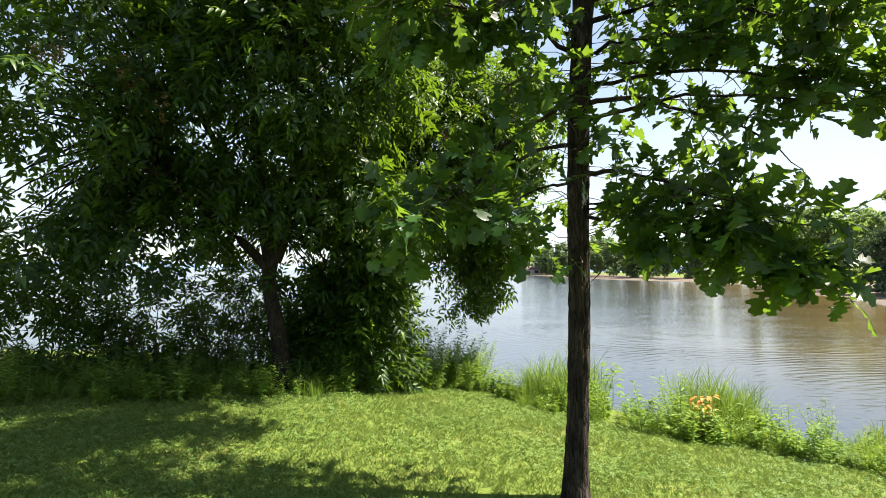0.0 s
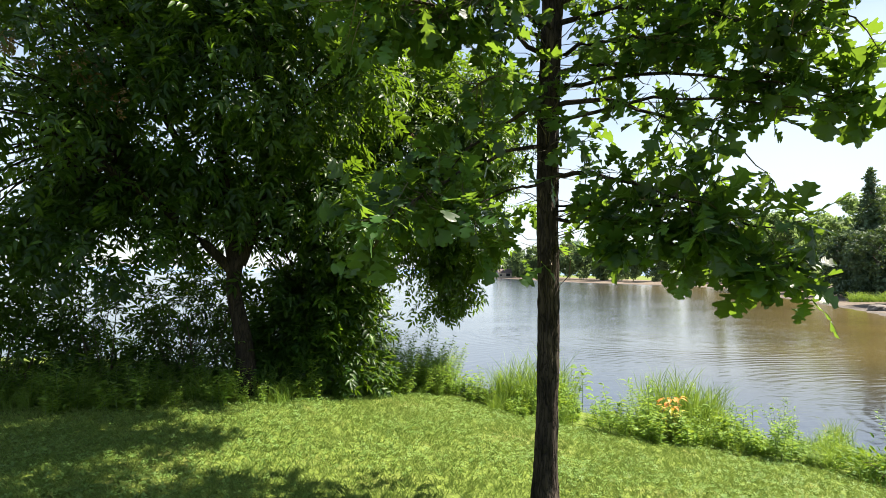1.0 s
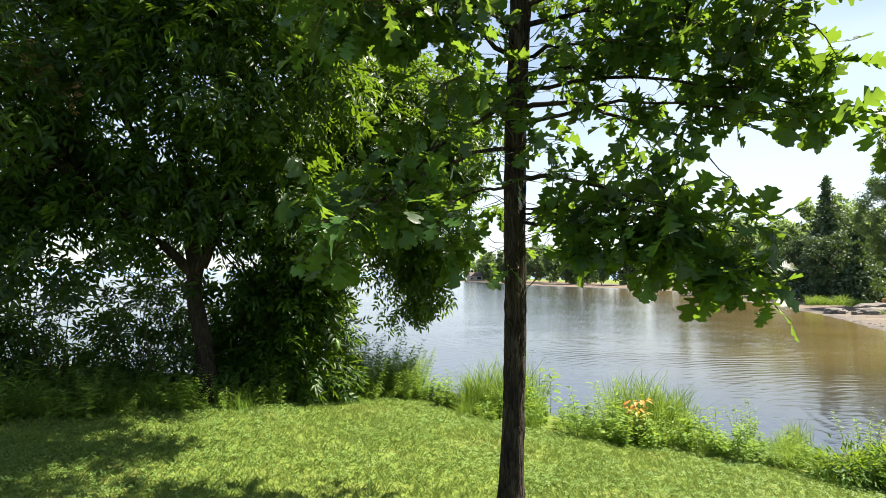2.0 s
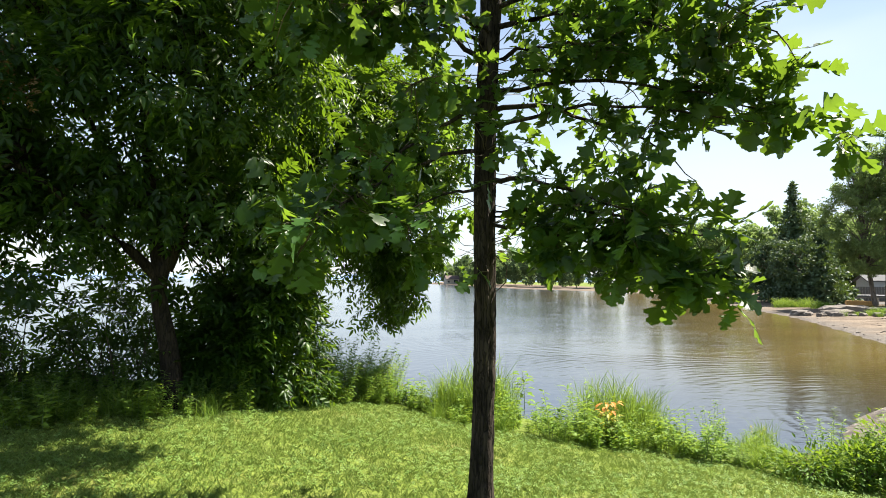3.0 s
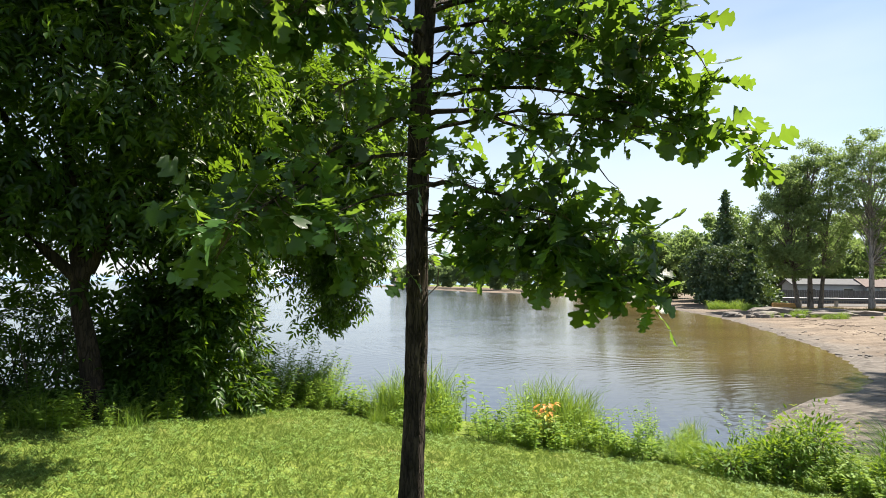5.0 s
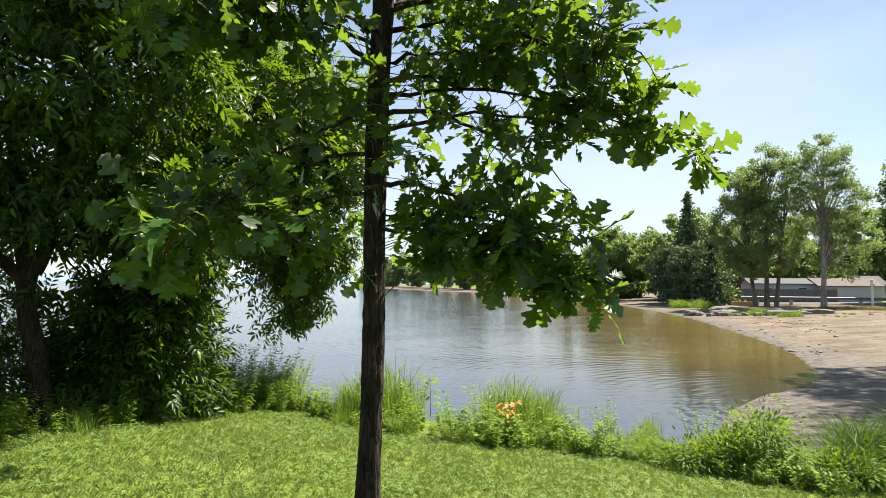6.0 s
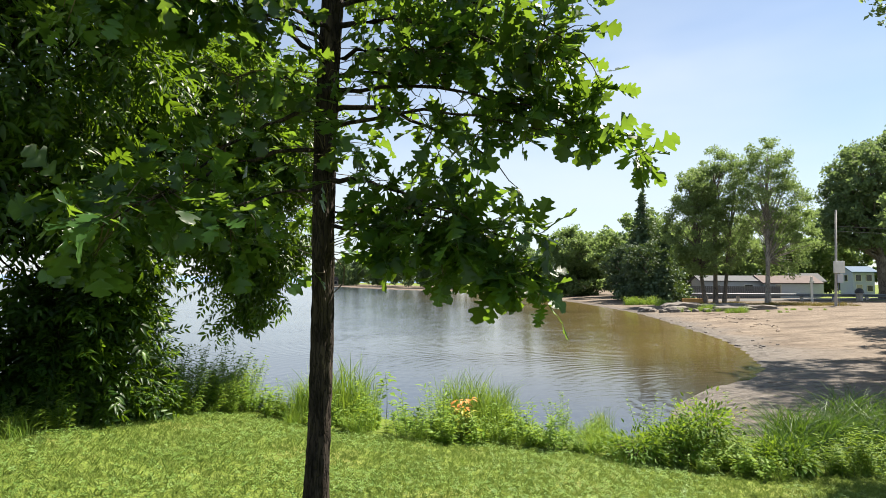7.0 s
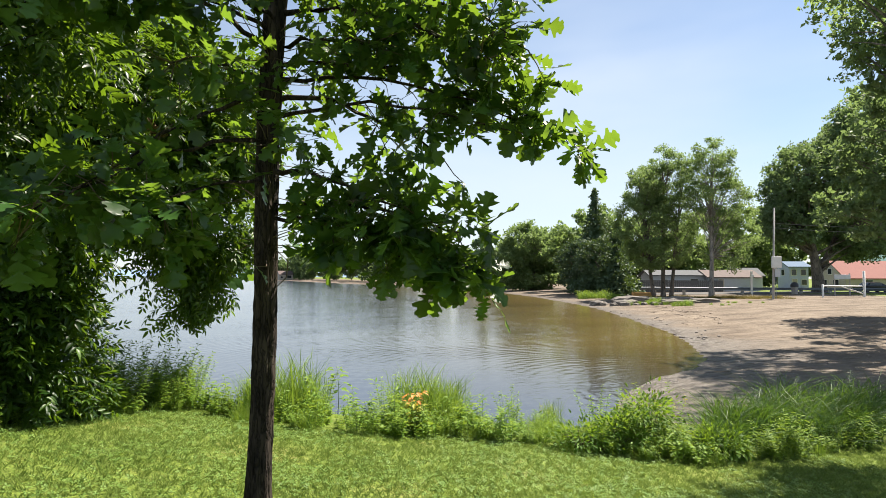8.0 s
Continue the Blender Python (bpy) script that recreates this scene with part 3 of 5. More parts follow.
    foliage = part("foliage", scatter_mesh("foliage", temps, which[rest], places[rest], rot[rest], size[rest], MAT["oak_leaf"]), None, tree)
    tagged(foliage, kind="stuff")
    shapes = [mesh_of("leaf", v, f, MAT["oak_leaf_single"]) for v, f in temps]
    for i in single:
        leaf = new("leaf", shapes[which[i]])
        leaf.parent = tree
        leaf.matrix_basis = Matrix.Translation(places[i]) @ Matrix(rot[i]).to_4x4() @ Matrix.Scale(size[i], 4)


oak_tree()


# ---- the ash by the lake ----
def crown_points(r, blobs, clump=0.45):
    """Places and outward ways of leaves, gathered in clumps through ellipsoids (centre, radii, clumps, leaves a clump)."""
    place, way, cores = [], [], []
    for c, rad, clumps, per in blobs:
        for _ in range(clumps):
            d = sphere_dirs(r, 1)[0]
            o = np.array(c) + d * np.array(rad) * r.uniform(0.35, 1.0) ** 0.5
            cores.append((o, d))
            k = r.randint(int(per * 0.5), int(per * 1.5))
            e = sphere_dirs(r, k)
            s = clump * r.uniform(0.5, 1.3)
            place.append(o + e * (r.uniform(0.1, 1, (k, 1)) ** 0.6) * s * np.array([1, 1, 0.75]))
            way.append(e * 0.8 + d * 0.5 + np.array([0, 0, -0.45]))
    return np.concatenate(place), np.concatenate(way), cores


def ash_tree():
    r = np.random.RandomState(5)
    base = Vector((-2.47, 7.4, ground_z(-2.47, 7.4)))
    tree = thing("ash_tree", (*base, 0, 0, 0), "leafy lakeside ash with a leaning forked trunk and drooping branches", "tree")

    def limb(name, pts, r0, r1, sides=12):
        n = len(pts) - 1
        line = [(tuple(Vector(q) - base), r0 + (r1 - r0) * i / n) for i, q in enumerate(pts)]
        part(name, mesh_of(name, *tubes([line], sides), MAT["ash_bark"], True), None, tree)

    trunk = bezier((-2.40, 7.4, -0.25), (-2.42, 7.4, 0.55), (-2.60, 7.38, 1.2), 6) + bezier((-2.60, 7.38, 1.2), (-2.66, 7.36, 1.5), (-2.58, 7.35, 1.80), 4)[1:]
    line = [(tuple(q - base), w) for q, w in zip(trunk, (0.20, 0.155, 0.13, 0.118, 0.11, 0.102, 0.098, 0.095, 0.094, 0.096, 0.10))]
    part("trunk", mesh_of("trunk", *tubes([line], 18), MAT["ash_bark"], True), None, tree, "dark brown ridged bark")
    limb("limb", bezier((-2.60, 7.35, 1.72), (-2.74, 7.35, 2.1), (-2.95, 7.4, 4.3), 8), 0.10, 0.05)
    limb("limb", bezier((-2.56, 7.36, 1.72), (-2.40, 7.4, 2.0), (-1.95, 7.6, 4.2), 8), 0.095, 0.04)
    limb("limb", bezier((-2.63, 7.35, 1.60), (-3.1, 7.0, 2.3), (-4.5, 6.4, 3.3), 8), 0.07, 0.025)
    limb("limb", bezier((-2.75, 7.36, 2.3), (-3.6, 7.3, 3.6), (-4.4, 7.2, 5.2), 8), 0.06, 0.02)
    limb("limb", bezier((-2.25, 7.5, 2.4), (-1.2, 8.8, 3.6), (-0.4, 10.4, 4.2), 8), 0.06, 0.025)
    limb("limb", bezier((-0.5, 10.2, 4.1), (0.3, 10.3, 4.7), (0.8, 10.4, 5.2), 6), 0.03, 0.01, 7)
    limb("limb", bezier((-0.9, 9.6, 3.9), (0.2, 10.9, 3.6), (0.15, 11.1, 1.2), 8), 0.035, 0.008, 7)
    blobs = [
        ((-2.9, 7.6, 4.0), (2.2, 1.6, 1.7), 150, 22),
        ((-0.7, 10.0, 3.8), (1.5, 1.3, 1.9), 195, 25),
        ((0.55, 10.4, 4.5), (1.0, 1.0, 1.5), 62, 22),
        ((0.35, 10.9, 2.6), (0.8, 0.7, 1.3), 60, 22),
        ((0.05, 11.1, 1.35), (0.5, 0.45, 0.5), 16, 18),
        ((-1.55, 8.3, 1.5), (0.55, 0.6, 1.0), 60, 20),
        ((-5.4, 6.6, 3.5), (1.7, 1.4, 1.9), 92, 19),
        ((-4.7, 6.0, 4.0), (1.4, 0.9, 1.3), 14, 16),
        ((-3.7, 7.4, 6.2), (2.4, 2.1, 1.3), 170, 22),
        ((-3.3, 7.2, 2.7), (1.7, 1.0, 0.6), 22, 13),
        ((-1.9, 6.4, 4.2), (1.4, 0.6, 1.1), 40, 18),
        ((-2.1, 6.9, 2.75), (1.1, 0.5, 0.5), 15, 15),
        ((-1.4, 7.9, 2.5), (0.9, 0.6, 0.7), 28, 19),
        ((-5.5, 6.8, 1.85), (1.4, 0.9, 0.75), 22, 14),
        ((-3.9, 6.5, 1.95), (1.1, 0.6, 0.45), 20, 13),
        ((-2.6, 8.1, 2.05), (1.5, 0.5, 0.6), 18, 12),
        # two unseen clumps, added overhead to shade the crown below
        ((-1.9, 8.3, 7.2), (1.7, 1.8, 1.1), 70, 22),
        ((-0.9, 7.4, 7.2), (1.3, 1.2, 0.9), 36, 22),
    ]
    place, way, cores = crown_points(r, blobs, 0.40)
    keep = clear_of(place, [
        ((-3.67, 5.0, 3.66), (-6.88, 9.0, 5.31), 0.15), ((-3.25, 5.0, 3.87), (-6.11, 9.0, 5.69), 0.18), ((-2.85, 5.0, 1.88), (-5.39, 9.0, 2.09), 0.16),
        ((-1.84, 5.0, 2.38), (-3.57, 9.0, 3.01), 0.08), ((-3.48, 5.0, 1.48), (-6.54, 9.0, 1.36), 0.16),
        ((-2.42, 5.0, 1.38), (-4.62, 9.0, 1.19), 0.12), ((-3.86, 5.0, 0.99), (-7.22, 9.0, 0.48), 0.15), ((-2.96, 5.0, 0.95), (-5.59, 9.0, 0.41), 0.10),
        ((-0.97, 5.0, 1.26), (-1.99, 9.0, 0.98), 0.07),
    ])
    place, way = place[keep], way[keep]
    joints = [Vector(q) for q in ((-2.6, 7.36, 1.9), (-2.2, 7.5, 3.0), (-2.85, 7.4, 3.3), (-3.6, 6.8, 2.8), (-4.5, 6.4, 3.3), (-1.3, 8.8, 3.4), (-0.4, 10.4, 4.2), (0.1, 10.9, 2.6), (-3.8, 7.3, 4.4), (-1.95, 7.6, 4.2), (-2.95, 7.4, 4.3))]
    lines = []
    for o, d in cores[::4]:
        o = Vector(o)
        near = sorted(joints, key=lambda q: (q - o).length)[:3]
        a = near[0].lerp(near[1], r.uniform(0, 0.8)).lerp(near[2], r.uniform(0, 0.3))
        m = a.lerp(o, 0.55) + Vector((0, 0, 0.2)) + Vector(r.uniform(-0.3, 0.3, 3))
        lines.append([(tuple(q - base), w) for q, w in zip(bezier(a, m, o, 4), (0.022, 0.016, 0.011, 0.007, 0.004))])
    for line in lines:
        part("branch", mesh_of("branch", *tubes([line], 5), MAT["ash_bark"], True), None, tree)
    n = len(place)
    rot = turns(way, np.array([0, 0, 1.0]) + 0.5 * r.normal(size=(n, 3)))
    temps = [compound_leaf(k, 3, 0.23) for k in range(6)]
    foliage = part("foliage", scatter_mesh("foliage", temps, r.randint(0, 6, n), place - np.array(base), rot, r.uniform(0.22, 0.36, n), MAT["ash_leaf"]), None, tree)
    tagged(foliage, kind="stuff")
    # dry leaves hanging in the crown
    for q, k in (((-3.9, 6.2, 3.9), 40), ((-3.6, 6.1, 3.6), 22), ((-4.6, 5.9, 4.1), 26), ((-0.3, 9.2, 3.9), 24)):
        p = np.array(q) + r.normal(size=(k, 3)) * 0.10 - np.array(base)
        tagged(part("dry_spray", scatter_mesh("dry_spray", temps, r.randint(0, 6, k), p, turns(sphere_dirs(r, k) - np.array([0, 0, 0.8]), sphere_dirs(r, k)), r.uniform(0.10, 0.18, k), MAT["dead_leaf"]), None, tree, "spray of dry brown leaves"), kind="stuff")


ash_tree()


# ---- shrubs, weeds and reeds on the bank ----
def shrub(at, rad, clumps, per, leaf, size, label, mat, w=0.24, seed=0, name="shrub"):
    """A leafy bush standing at a plan place, with stems from its foot into its crown."""
    r = np.random.RandomState(seed + 100)
    base = np.array((*at, ground_z(*at)))
    ob = thing(name, tuple(base), label, "shrub")
    place, way, cores = crown_points(r, [((0, 0, rad[2] * 0.95), rad, clumps, per)], 0.28)
    place[:, 2] = np.abs(place[:, 2]) + 0.02
    lines = []
    for o, d in cores[::2]:
        o = Vector((o[0], o[1], abs(o[2])))
        foot = Vector((o.x * 0.3 + r.uniform(-0.1, 0.1), o.y * 0.3 + r.uniform(-0.1, 0.1), -0.05))
        m = foot.lerp(o, 0.5) + Vector((0, 0, 0.2))
        lines.append([(tuple(q), wd) for q, wd in zip(bezier(foot, m, o, 4), (0.014, 0.011, 0.008, 0.005, 0.003))])
    for line in lines:
        part("stem", mesh_of("stem", *tubes([line], 5), MAT["twig"], True), None, ob)
    n = len(place)
    rot = turns(way + np.array([0, 0, 0.25]), np.array([0, 0, 1.0]) + 0.5 * r.normal(size=(n, 3)))
    temps = [compound_leaf(k + 20, 3, w) for k in range(3)] if leaf == "compound" else [blade_leaf(w, 0.3, 0.3), blade_leaf(w * 1.2, 0.2, 0.1)]
    f = part("foliage", scatter_mesh("foliage", temps, r.randint(0, len(temps), n), place, rot, r.uniform(size * 0.7, size * 1.3, n), mat), None, ob)
    tagged(f, kind="stuff")
    return ob


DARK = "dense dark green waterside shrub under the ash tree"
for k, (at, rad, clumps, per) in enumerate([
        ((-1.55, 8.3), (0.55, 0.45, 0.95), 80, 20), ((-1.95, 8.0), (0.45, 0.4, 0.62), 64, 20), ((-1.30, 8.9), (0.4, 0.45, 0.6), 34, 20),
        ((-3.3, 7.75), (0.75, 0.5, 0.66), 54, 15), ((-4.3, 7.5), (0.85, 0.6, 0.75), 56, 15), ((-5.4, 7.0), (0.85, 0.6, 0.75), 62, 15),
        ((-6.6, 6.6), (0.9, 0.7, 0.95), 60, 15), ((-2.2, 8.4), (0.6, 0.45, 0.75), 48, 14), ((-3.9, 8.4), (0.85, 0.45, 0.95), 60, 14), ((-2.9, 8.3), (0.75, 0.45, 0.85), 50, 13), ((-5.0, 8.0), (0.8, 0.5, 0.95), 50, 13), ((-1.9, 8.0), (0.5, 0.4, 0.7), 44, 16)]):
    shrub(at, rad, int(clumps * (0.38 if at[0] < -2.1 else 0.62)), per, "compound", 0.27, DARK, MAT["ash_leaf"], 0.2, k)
for k, (at, rad, clumps, per) in enumerate([((6.75, 6.95), (0.5, 0.4, 0.40), 50, 24), ((5.7, 7.1), (0.5, 0.35, 0.16), 34, 18), ((7.5, 6.35), (0.6, 0.4, 0.18), 36, 20), ((6.2, 6.9), (0.4, 0.35, 0.24), 28, 20)]):
    shrub(at, rad, clumps, int(per * 1.7), "single", 0.075, "green bushy weed at the edge of the lawn", MAT["shrub_leaf"], 0.2, 30 + k, "bush")


def weed_thing(seed, height, stems, leaf, mat, label, flower=False, w=0.2, name="weed", group="weeds along the bank"):
    """A clump of upright stems with leaves along them."""
    r = np.random.RandomState(seed)
    ob = thing(name, (0, 0, 0), label, "plant", group)
    lines, place, way, tips = [], [], [], []
    for _ in range(stems):
        a, q = r.uniform(0, 6.28), r.uniform(0, 0.20)
        foot = Vector((q * math.cos(a), q * math.sin(a), -0.03))
        h = height * r.uniform(0.4, 1.25)
        lean = r.uniform(0.05, 0.3) * h
        tip = foot + Vector((lean * math.cos(a), lean * math.sin(a), h))
        pts = bezier(foot, foot.lerp(tip, 0.5) + Vector((0, 0, 0.12 * h)), tip, 5)
        lines.append([(tuple(p), 0.004 * (1 - 0.13 * i)) for i, p in enumerate(pts)])
        tips.append(tip)
        count = int(13 + 24 * height)
        for i in range(count):
            t = 0.12 + 0.88 * i / count
            p = pts[int(t * 4.99)].lerp(pts[int(t * 4.99) + 1], (t * 4.99) % 1)
            b = i * 2.4 + r.uniform(-0.4, 0.4)
            place.append(tuple(p))
            way.append((math.cos(b), math.sin(b), r.uniform(-0.1, 0.7)))
    for line in lines:
        part("stem", mesh_of("stem", *tubes([line], 4), MAT["stem"], True), None, ob)
    place, way = np.array(place), np.array(way)
    n = len(place)
    f = part("foliage", scatter_mesh("foliage", [blade_leaf(w, 0.3, 0.35), blade_leaf(w * 1.3, 0.2, 0.15)], r.randint(0, 2, n), place, turns(way, np.array([0, 0, 1.0]) + 0.3 * r.normal(size=(n, 3))), r.uniform(leaf * 0.5, leaf * 1.1, n), mat), None, ob)
    tagged(f, kind="stuff")
    if flower:
        for t in tips:
            k = 26
            fp = np.array(t) + r.normal(size=(k, 3)) * np.array([0.02, 0.02, 0.03])
            part("flower_head", scatter_mesh("flower_head", [blade_leaf(0.5, 0.2, 0.1)], np.zeros(k, int), fp, turns(sphere_dirs(r, k), sphere_dirs(r, k)), np.full(k, 0.014), MAT["flower"]), None, ob, "yellow flower head")
    return ob


def reed_thing(seed, height, blades, label, mat, arch=0.35, wide=0.007, spread=0.16):
    """A tuft of long arching blades in one mesh."""
    r = np.random.RandomState(seed)
    verts, faces = [], []
    for _ in range(blades):
        a, q = r.uniform(0, 6.28), spread * r.uniform(0, 1) ** 0.6
        h, lean = height * r.uniform(0.5, 1.1), arch * height * r.uniform(0.1, 1.2)
        side = Vector((-math.sin(a), math.cos(a), 0)) * wide * r.uniform(0.6, 1.3)
        b = r.uniform(0, 6.28)
        foot = Vector((q * math.cos(a), q * math.sin(a), -0.04))
        k = len(verts)
        n = 6
        for i in range(n):
            t = i / n
            p = foot + Vector((lean * t ** 2.2 * math.cos(b), lean * t ** 2.2 * math.sin(b), h * (t - 0.28 * arch * t ** 3)))
            s = side * (1 - t * 0.75)
            verts += [tuple(p - s), tuple(p + s + Vector((0, 0, 0.002)))]
        verts.append(tuple(foot + Vector((lean * math.cos(b), lean * math.sin(b), h * (1 - 0.30 * arch)))))
        for i in range(n - 1):
            c = k + 2 * i
            faces += [(c, c + 1, c + 3), (c, c + 3, c + 2)]
        faces.append((k + 2 * n - 2, k + 2 * n - 1, k + 2 * n))
    me = mesh_of("reed_clump", verts, faces, mat)
    return tagged(new("reed_clump", me), label, "reeds", "reeds along the bank")


def spread_copies(kinds, spots, r, low=0.8, high=1.2):
    """Sets the first of each kind on the first spots, and copies on the others."""
    used = set()
    for i, (x, y, s) in enumerate(spots):
        k = i % len(kinds)
        m = pose(x, y, ground_z(x, y) - 0.01, r.uniform(-5, 5), r.uniform(-5, 5), r.uniform(0, 360))
        if k not in used:
            used.add(k)
            ob = kinds[k]
            ob.matrix_basis = m
        else:
            ob = copy_thing(kinds[k], m)
        g = s * r.uniform(low, high)
        ob.scale = (g, g, g)


rb = np.random.RandomState(77)
EDGE = [(-5.6, 5.6), (-4.2, 5.7), (-3.2, 6.2), (-2.55, 6.6), (-1.75, 7.1), (-1.15, 8.4), (-0.5, 9.6), (0.3, 10.1), (0.8, 9.3), (1.4, 8.5), (2.4, 8.25), (3.2, 8.1), (4.3, 8.0), (5.0, 7.2), (6.0, 6.5), (7.0, 5.95), (8.6, 5.9), (10.2, 5.6), (13, 5.2)]


def along_edge(x0, x1, n, depth0, depth1, s0, s1):
    """Spots behind the lawn's edge between two x, with sizes."""
    out = []
    ex, ey = np.array([e[0] for e in EDGE]), np.array([e[1] for e in EDGE])
    for _ in range(n):
        x = rb.uniform(x0, x1)
        out.append((x, float(np.interp(x, ex, ey)) + rb.uniform(depth0, depth1), rb.uniform(s0, s1)))
    return out


low_weeds = [weed_thing(k, (0.34, 0.5, 0.42, 0.62, 0.3)[k], (11, 9, 13, 8, 12)[k], (0.08, 0.095, 0.07, 0.11, 0.085)[k], MAT["weed_leaf"], "low bright green broadleaf weed on the bank", w=(0.24, 0.15, 0.2, 0.12, 0.3)[k]) for k in range(5)]
tall_weeds = [weed_thing(10 + k, 0.9, 11, 0.09, MAT["weed_leaf"], "tall leafy green weed on the bank", w=0.16) for k in range(3)]
gold_weeds = [weed_thing(20, 0.8, 5, 0.085, MAT["weed_leaf"], "goldenrod with small yellow flower heads", True, 0.16)]
reeds = [reed_thing(k, 1.08, 85, "tall green reed tuft on the bank", MAT["reed"], 0.42, 0.0075, 0.30) for k in range(3)]
sedges = [reed_thing(10 + k, 0.84, 210, "dense arching sedge tuft beside the beach", MAT["sedge"], 0.8, 0.008, 0.34) for k in range(2)]
tufts = [reed_thing(20 + k, 0.42, 60, "short grass tuft at the edge of the lawn", MAT["reed"], 0.6, 0.005, 0.14) for k in range(3)]
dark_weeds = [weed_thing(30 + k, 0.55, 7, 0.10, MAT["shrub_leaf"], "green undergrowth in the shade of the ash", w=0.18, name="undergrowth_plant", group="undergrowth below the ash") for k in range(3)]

spread_copies(low_weeds, along_edge(-5.4, -1.4, 34, -0.25, 0.6, 0.45, 1.0) + along_edge(-1.4, 0.9, 30, 0.0, 1.0, 0.6, 1.2) + along_edge(0.9, 3.4, 44, -0.05, 1.5, 0.5, 1.35) + along_edge(3.4, 4.7, 30, 0, 1.5, 0.6, 1.35) + along_edge(4.7, 6.2, 36, 0.1, 2.2, 0.35, 0.75) + along_edge(5.9, 7.6, 26, 0.0, 0.9, 0.6, 0.95) + along_edge(7.6, 10.6, 26, 0, 0.7, 0.6, 1.0), rb)
spread_copies(tall_weeds, along_edge(-1.15, 0.3, 50, 0.15, 1.6, 0.55, 1.05) + [(3.2, 9.2, 0.8), (3.4, 8.9, 0.7), (3.9, 9.3, 0.8), (4.4, 9.4, 0.75), (4.5, 8.9, 0.6), (5.55, 8.9, 0.85), (5.6, 9.1, 0.7), (6.5, 6.8, 0.75), (6.75, 6.7, 0.8), (6.95, 6.9, 0.85), (7.1, 6.6, 0.7), (6.3, 6.7, 0.6), (5.9, 6.9, 0.5), (6.6, 7.4, 0.8), (6.9, 7.3, 0.85), (7.2, 7.1, 0.8), (7.0, 7.6, 0.8), (6.3, 7.5, 0.8)], rb)
spread_copies(gold_weeds, [(6.15, 8.85, 0.5), (7.15, 7.0, 0.85), (0.35, 11.0, 0.8)], rb, 0.95, 1.05)
spread_copies(reeds, [(1.05 + 0.085 * k, 9.7 + rb.uniform(-0.6, 0.5), rb.uniform(0.75, 1.1)) for k in range(15)] + [(3.7 + 0.08 * k, 9.4 + rb.uniform(-0.5, 0.4), rb.uniform(0.85, 1.2)) for k in range(13)] + [(6.3, 9.0, 0.75), (6.5, 9.1, 0.6), (6.2, 8.9, 0.6)], rb)
spread_copies(sedges, [(7.7 + 0.3 * k + rb.uniform(-0.15, 0.15), 6.7 + rb.uniform(-0.5, 0.5), rb.uniform(0.8, 1.15)) for k in range(15)] + [(8.5 + 0.26 * k, 6.7 + rb.uniform(-0.5, 0.6), rb.uniform(0.95, 1.2)) for k in range(14)], rb)
spread_copies(tufts, along_edge(-5.6, -1.2, 46, -0.1, 1.3, 0.5, 1.1) + along_edge(-1.2, 9.0, 50, -0.1, 0.9, 0.5, 1.0) + along_edge(4.6, 6.4, 26, 0.3, 2.2, 0.5, 0.9), rb)
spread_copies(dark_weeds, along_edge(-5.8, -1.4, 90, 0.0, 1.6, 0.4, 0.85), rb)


def sapling(at):
    r = np.random.RandomState(3)
    z = ground_z(*at)
    ob = thing("sapling", (*at, z), "slim young maple sapling with broad yellow-green leaves", "sapling")
    h = -0.12 - z
    pts = bezier((0, 0, -0.05), (0.05, 0, h * 0.5), (-0.03, 0, h), 6)
    part("stem", mesh_of("stem", *tubes([[(tuple(p), 0.008 - 0.0009 * i) for i, p in enumerate(pts)]], 6), MAT["stem"], True), None, ob)
    leaf = mesh_of("leaf", *blade_leaf(0.42, 0.2, 0.25), MAT["weed_leaf"])
    for i in range(26):
        t = 0.3 + 0.7 * i / 26
        p = pts[int(t * 5.99)].lerp(pts[int(t * 5.99) + 1], (t * 5.99) % 1)
        b = i * 2.4
        d = np.array([[math.cos(b), math.sin(b), r.uniform(-0.1, 0.4)]])
        o = new("leaf", leaf)
        o.parent = ob
        o.matrix_basis = Matrix.Translation(p + Vector(d[0]) * 0.07) @ Matrix(turns(d, np.array([[0, 0, 1.0]]))[0]).to_4x4() @ Matrix.Scale(r.uniform(0.13, 0.21), 4)


def turning_plant(at):
    """A plant whose lower leaves are yellow and upper ones orange."""
    r = np.random.RandomState(8)
    z = ground_z(*at)
    ob = thing("turning_plant", (*at, z), "bank plant with yellow leaves below and orange leaves on top", "plant")
    for name, mat, z0, z1, n in (("yellow_leaf", MAT["yellow_leaf"], 0.12, 0.50, 40), ("orange_leaf", MAT["orange_leaf"], 0.46, 0.68, 26)):
        leaf = mesh_of(name, *blade_leaf(0.33, 0.2, 0.4), mat)
        for i in range(n):
            b, q = i * 2.4, r.uniform(0.02, 0.16)
            d = np.array([[math.cos(b), math.sin(b), r.uniform(-0.3, 0.3)]])
            o = new(name, leaf)
            o.parent = ob
            o.matrix_basis = Matrix.Translation((q * math.cos(b), q * math.sin(b), r.uniform(z0, z1))) @ Matrix(turns(d, np.array([[0, 0, 1.0]]))[0]).to_4x4() @ Matrix.Scale(r.uniform(0.07, 0.12), 4)
    lines = [[((0, 0, -0.04), 0.005), ((0.1 * math.cos(a), 0.1 * math.sin(a), 0.28), 0.004), ((0.14 * math.cos(a), 0.14 * math.sin(a), 0.62), 0.002)] for a in (0.3, 1.7, 3.0, 4.2, 5.5)]
    for line in lines:
        part("stem", mesh_of("stem", *tubes([line], 4), MAT["stem"], True), None, ob)


sapling((2.78, 10.9))
turning_plant((3.50, 8.35))


